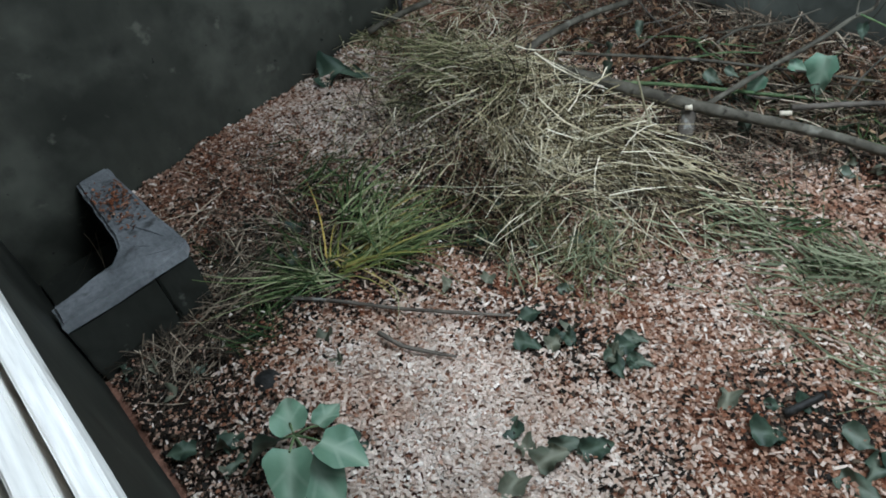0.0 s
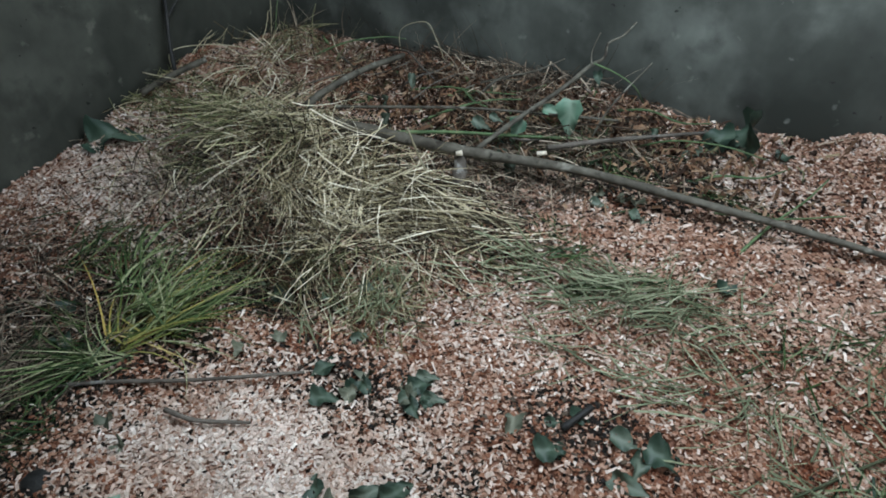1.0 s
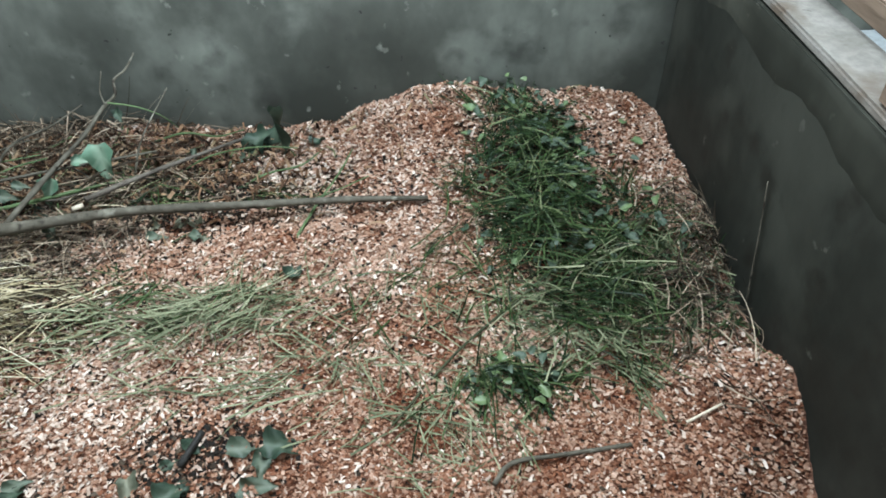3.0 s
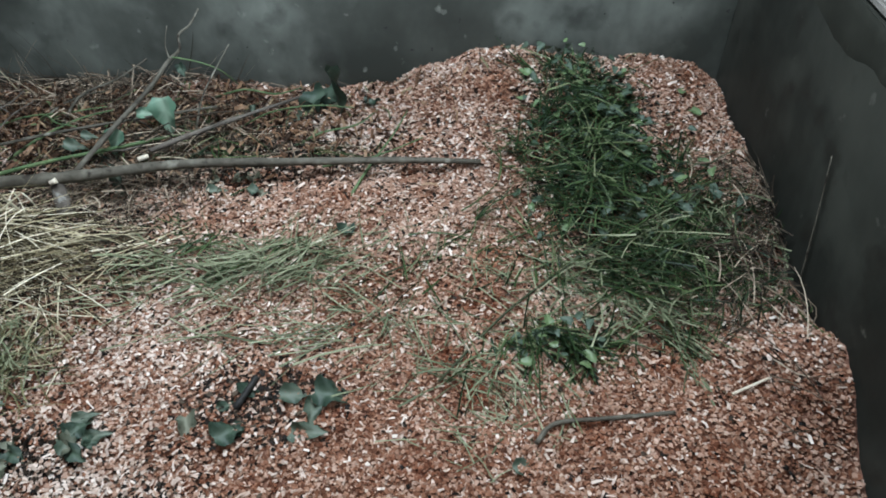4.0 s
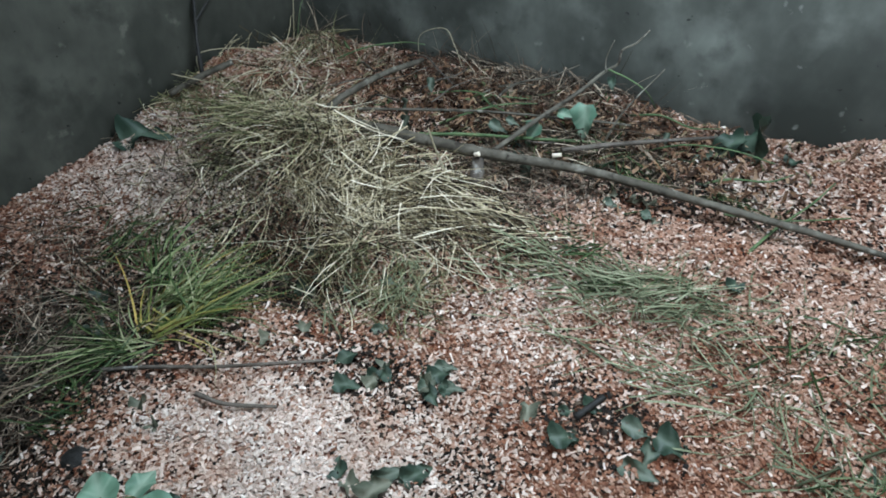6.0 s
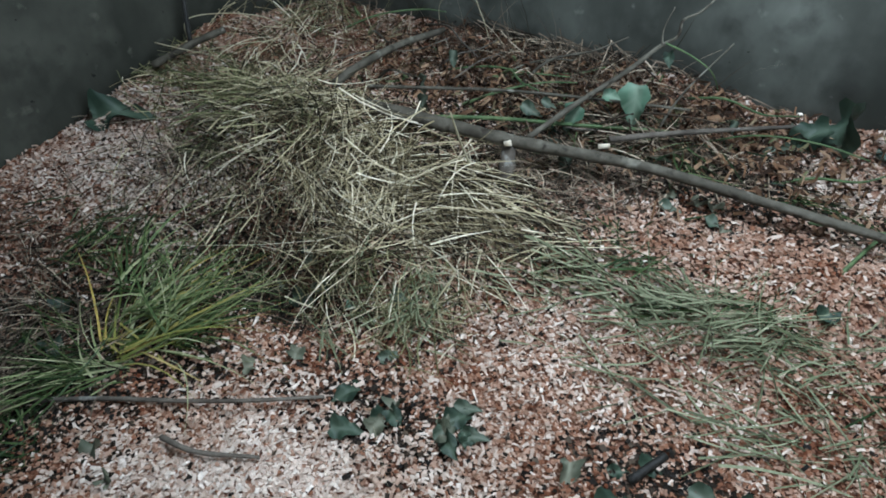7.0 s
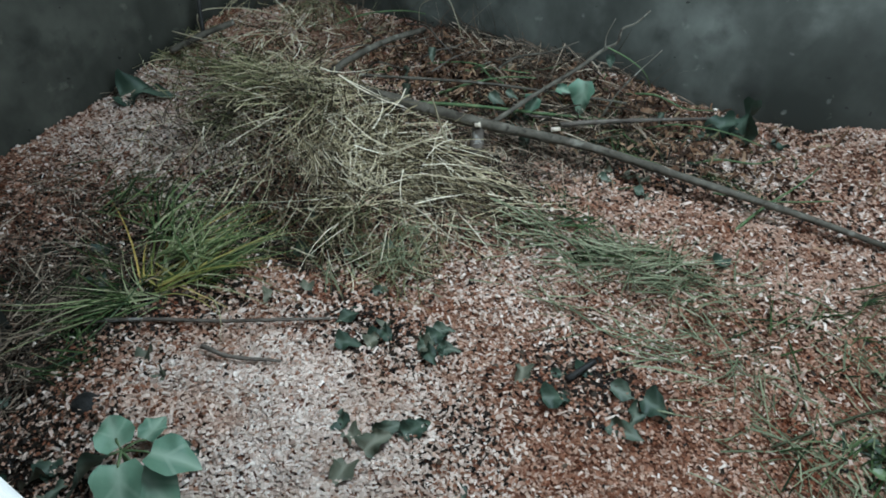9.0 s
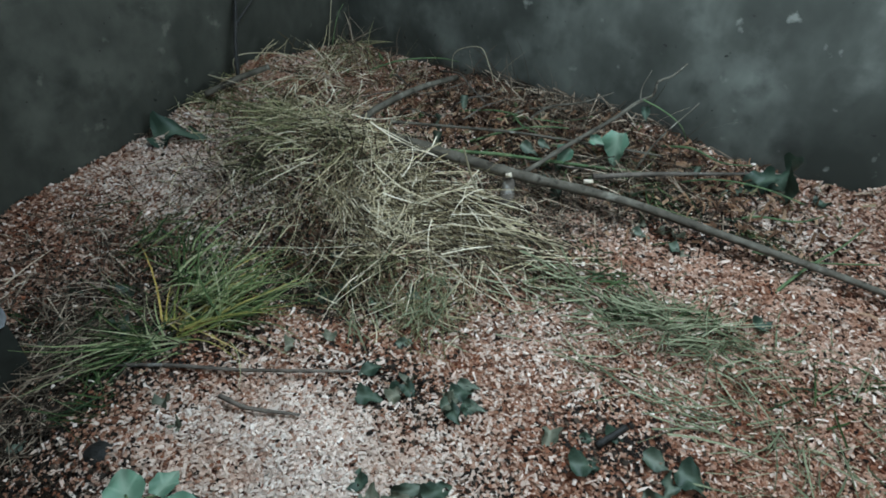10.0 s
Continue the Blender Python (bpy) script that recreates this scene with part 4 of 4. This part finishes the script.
for me, tip, pitch, bank, size in ((ROUND, (-0.929, 0.240, 0.250), -10, 0, 0.62), (ROUND, (-0.828, 0.165, 0.230), 18, 5, 0.80), (ROUND, (-0.798, 0.275, 0.220), 10, -10, 0.72),
                                   (OVAL, (-0.940, 0.150, 0.205), 20, 45, 1.1), (ROUND, (-0.800, 0.215, 0.175), 25, 8, 0.80), (HEART, (-0.922, 0.305, 0.140), 5, 10, 0.6)):
    d = Vector(tip) - Vector(stem_top)
    a = math.degrees(math.atan2(d.y, d.x))
    under(part("petiole", stick([stem_top, Vector(stem_top) + 0.45 * d + Vector((0, 0, 0.012)), Vector(tip) - d.normalized() * 0.065 * size + Vector((0, 0, 0.008))], 0.0028, 0.002, 6, 3, seed=70), STEM_GREEN), weed)
    put_leaf(me, Vector(tip) - d.normalized() * 0.065 * size + Vector((0, 0, 0.010)), a, pitch, bank, size * 1.12, weed)

# leaves on the twigs by the wall
HANGING = [(HEART, (-0.709, 2.014, 0.260), -80, 62, 10, 1.05), (HEART, (-0.836, 1.921, 0.200), -130, 50, -10, 0.85), (OVAL, (-1.313, 1.964, 0.240), -60, 55, 0, 0.55), (OVAL, (-1.300, 1.793, 0.240), -100, 65, 10, 0.65),
           (OVAL, (-1.288, 1.766, 0.190), -80, 60, 0, 0.7), (OVAL, (-1.006, 1.872, 0.180), 10, 15, 30, 0.7), (OVAL, (-0.770, 1.713, 0.180), -85, 65, 0, 0.75), (DARK, (-0.165, 2.215, 0.245), -110, 50, 35, 1.9), (DARK, (-0.215, 2.170, 0.185), -150, 25, -20, 1.3),
           (OVAL, (-0.231, 2.135, 0.140), 160, 10, 20, 0.9), (OVAL, (-0.288, 2.101, 0.130), 190, 15, -20, 0.8), (OVAL, (-0.438, 2.064, 0.200), -80, 60, 0, 0.4), (OVAL, (-0.950, 1.892, 0.200), 20, 15, 30, 0.5),
           (DARK, (-0.680, 2.144, 0.308), -60, 30, 20, 0.45), (HEART, (-0.805, 2.001, 0.210), 20, 10, 40, 0.5)]
for me, place, turn, pitch, bank, size in HANGING:
    tagged(put_leaf(me, place, turn, pitch, bank, size), "wilting green leaf hanging among the twigs", "leaf", "leaves on the twigs")

LYING = [(DARK, (-2.130, 1.150, 0.188), 38, -12, 12, 2.1, "dark green leaf lying by the wall"), (HEART, (-1.033, 1.067, -0.002), 30, 0, 5, 0.6, "pale green leaf lying at the hay's edge"),
         (OVAL, (-0.926, 1.120, 0.042), 10, 0, 5, 0.65, "green leaf lying at the hay's edge"), (OVAL, (-1.377, 0.672, 0.030), 20, -5, 5, 0.65, "small green leaf lying by the grass tuft"),
         (DARK, (-0.818, 0.775, 0.045), 30, 0, 10, 0.8, "dark leaf lying on damp chips"), (CURLED, (-0.756, 0.820, 0.041), 70, -5, 15, 0.75, "curled withered leaf on damp chips"),
         (CURLED, (-0.748, 0.884, 0.021), 80, -5, -15, 0.7, "curled withered leaf on damp chips"), (CURLED, (-0.989, 0.850, 0.019), 120, 0, 10, 0.7, "withered grey-green leaf on chips"),
         (CURLED, (-1.080, 0.779, 0.040), 40, 0, 10, 0.7, "withered grey-green leaf on chips"), (OVAL, (-0.619, 0.881, 0.031), 95, -10, 10, 0.8, "crinkled green leaf on the chips"),
         (OVAL, (-0.637, 0.965, 0.031), 30, -5, 10, 0.7, "crinkled green leaf on the chips"),
         (DARK, (-0.064, 1.524, 0.144), 70, -10, 10, 0.8, "folded dark green leaf on tan chips"), (OVAL, (-0.492, 1.677, 0.149), 20, 0, 10, 0.7, "green leaf lying under the branch"),
         (OVAL, (-0.383, 1.709, 0.146), -10, 0, -10, 0.7, "green leaf lying under the branch"), (OVAL, (0.467, 1.195, 0.050), 70, -15, 10, 0.8, "green leaf in a small grass heap"),
         (OVAL, (0.535, 1.219, 0.049), -40, 0, 10, 0.8, "green leaf in a small grass heap"),
         (OVAL, (-0.156, 1.044, 0.027), 15, 0, 5, 1.0, "green leaf lying on rusty chips"), (DARK, (-0.076, 1.059, 0.040), -5, 0, 5, 1.1, "dark holed leaf lying on rusty chips"),
         (DARK, (-0.289, 0.933, -0.004), 40, 0, 5, 1.0, "dark green leaf lying on rusty chips"), (DARK, (-0.248, 1.049, 0.016), 60, 0, 5, 0.8, "dark damp leaf on rusty chips"),
         (OVAL, (0.398, 0.877, 0.023), 20, 0, 5, 0.8, "green leaf lying beside a bent twig"),
         (CURLED, (-0.563, 0.567, 0.041), 70, -15, 10, 1.0, "curled green leaf half under shavings"), (OVAL, (-0.574, 0.620, 0.028), 50, -10, 30, 0.9, "green leaf half under shavings"),
         (DARK, (-0.518, 0.659, 0.017), 60, -5, 20, 0.9, "dark leaf on damp chips"), (CURLED, (-1.168, 0.477, 0.084), -100, 0, 20, 0.8, "withered leaf lying in shavings"),
         (CURLED, (-1.080, 0.444, 0.112), -60, 0, 40, 0.6, "withered leaf lying in shavings"), (DARK, (-0.884, 0.317, 0.174), 20, 0, 5, 0.7, "dark leaf beneath the weed"),
         (DARK, (-1.071, 0.116, 0.104), 120, 0, 10, 0.9, "dark leaf beneath the weed"), (OVAL, (-1.426, 0.167, 0.013), 110, 0, 10, 0.6, "green leaf among dark stalks"),
         (DARK, (-0.628, 0.926, 0.039), 60, 0, 10, 0.8, "dark leaf lying on damp chips"), (OVAL, (-0.589, 0.921, 0.032), 20, -10, 10, 0.7, "crinkled green leaf on the chips"),
         (DARK, (-1.265, 1.078, 0.056), 20, -10, 10, 0.9, "dark leaf in a hollow under hay"), (DARK, (-1.124, 1.091, 0.033), 60, -10, 10, 0.9, "dark leaf in a hollow under hay")]
for me, place, turn, pitch, bank, size, label in LYING:
    place = (place[0], place[1], ground_at(*place[:2]) + 0.014)
    tagged(put_leaf(me, place, turn, pitch, bank, size * 0.85, name="fallen_leaf"), label, "leaf", "leaves on the bedding")

CLUSTERS = [((-0.761, 0.869, 0.029), 4, 0.07), ((-0.618, 0.920, 0.033), 3, 0.05), ((-0.559, 0.612, 0.021), 5, 0.07), ((-0.605, 0.909, 0.031), 3, 0.06), ((-0.075, 1.046, 0.039), 2, 0.06), ((-0.285, 0.970, 0.001), 2, 0.06),
            ((-0.261, 1.038, 0.023), 2, 0.06), ((-1.173, 1.096, 0.032), 6, 0.06), ((-1.126, 0.094, 0.091), 6, 0.08), ((-0.241, 2.176, 0.125), 5, 0.06), ((-0.874, 1.948, 0.143), 6, 0.12), ((-0.432, 1.701, 0.148), 4, 0.06), ((-1.733, 0.572, 0.066), 6, 0.1), ((-1.583, 0.084, 0.022), 6, 0.1)]
rng = random.Random(9)
for (x, y, z), count, spread in CLUSTERS:
    for _ in range(count):
        px, py = x + rng.gauss(0, spread), min(y + rng.gauss(0, spread * 0.7), 2.26)
        me = rng.choice((OVAL, DARK, DARK, CURLED, CURLED))
        tagged(put_leaf(me, (px, py, ground_at(px, py) + 0.006 + 0.010 * rng.random()), rng.uniform(0, 360), rng.uniform(-22, 5), rng.uniform(-35, 35), rng.uniform(0.35, 0.85), name="fallen_leaf"),
               {OVAL: "crinkled green leaf lying on the litter", DARK: "dark green crumpled leaf lying on the litter", CURLED: "withered grey-green leaf lying on the litter"}[me], "leaf", "leaves on the bedding")

# clover heap by the partition
herb = tagged(base("clover_heap", (0.656, 1.790, 0.106)), "heap of freshly cut green clover on wood chips", "cut clover")
rng = random.Random(5)
for px, py, sx, sy, count in ((0.637, 2.109, 0.10, 0.13, 95), (0.691, 1.921, 0.10, 0.10, 70), (0.735, 1.727, 0.14, 0.12, 110),
                              (0.929, 1.664, 0.10, 0.05, 30), (0.528, 1.212, 0.07, 0.04, 25)):
    for _ in range(count):
        x, y = min(rng.gauss(px, sx), 1.15), min(rng.gauss(py, sy), 2.27)
        z = ground_at(x, y) + 0.015 + rng.random() * 0.07 * math.exp(-((x - px) / sx) ** 2 / 2)
        put_leaf(CLOVER if rng.random() < 0.3 else CLOVER_DARK, (x, y, z), rng.uniform(0, 360), rng.uniform(-25, 35), rng.uniform(-35, 35), rng.uniform(0.55, 1.25), herb)

# dark damp clod in the shavings
bm = bmesh.new()
bmesh.ops.create_icosphere(bm, subdivisions=3, radius=0.03)
for vert in bm.verts:
    vert.co = Vector((vert.co.x * 1.2, vert.co.y, vert.co.z * 0.55)) * (1 + 0.25 * noise.noise(vert.co * 40))
clod = tagged(part("dung_clod", bm, CLOD), "small dark damp clod lying in shavings", "clod")
clod.location = (-1.140, 0.275, 0.127)
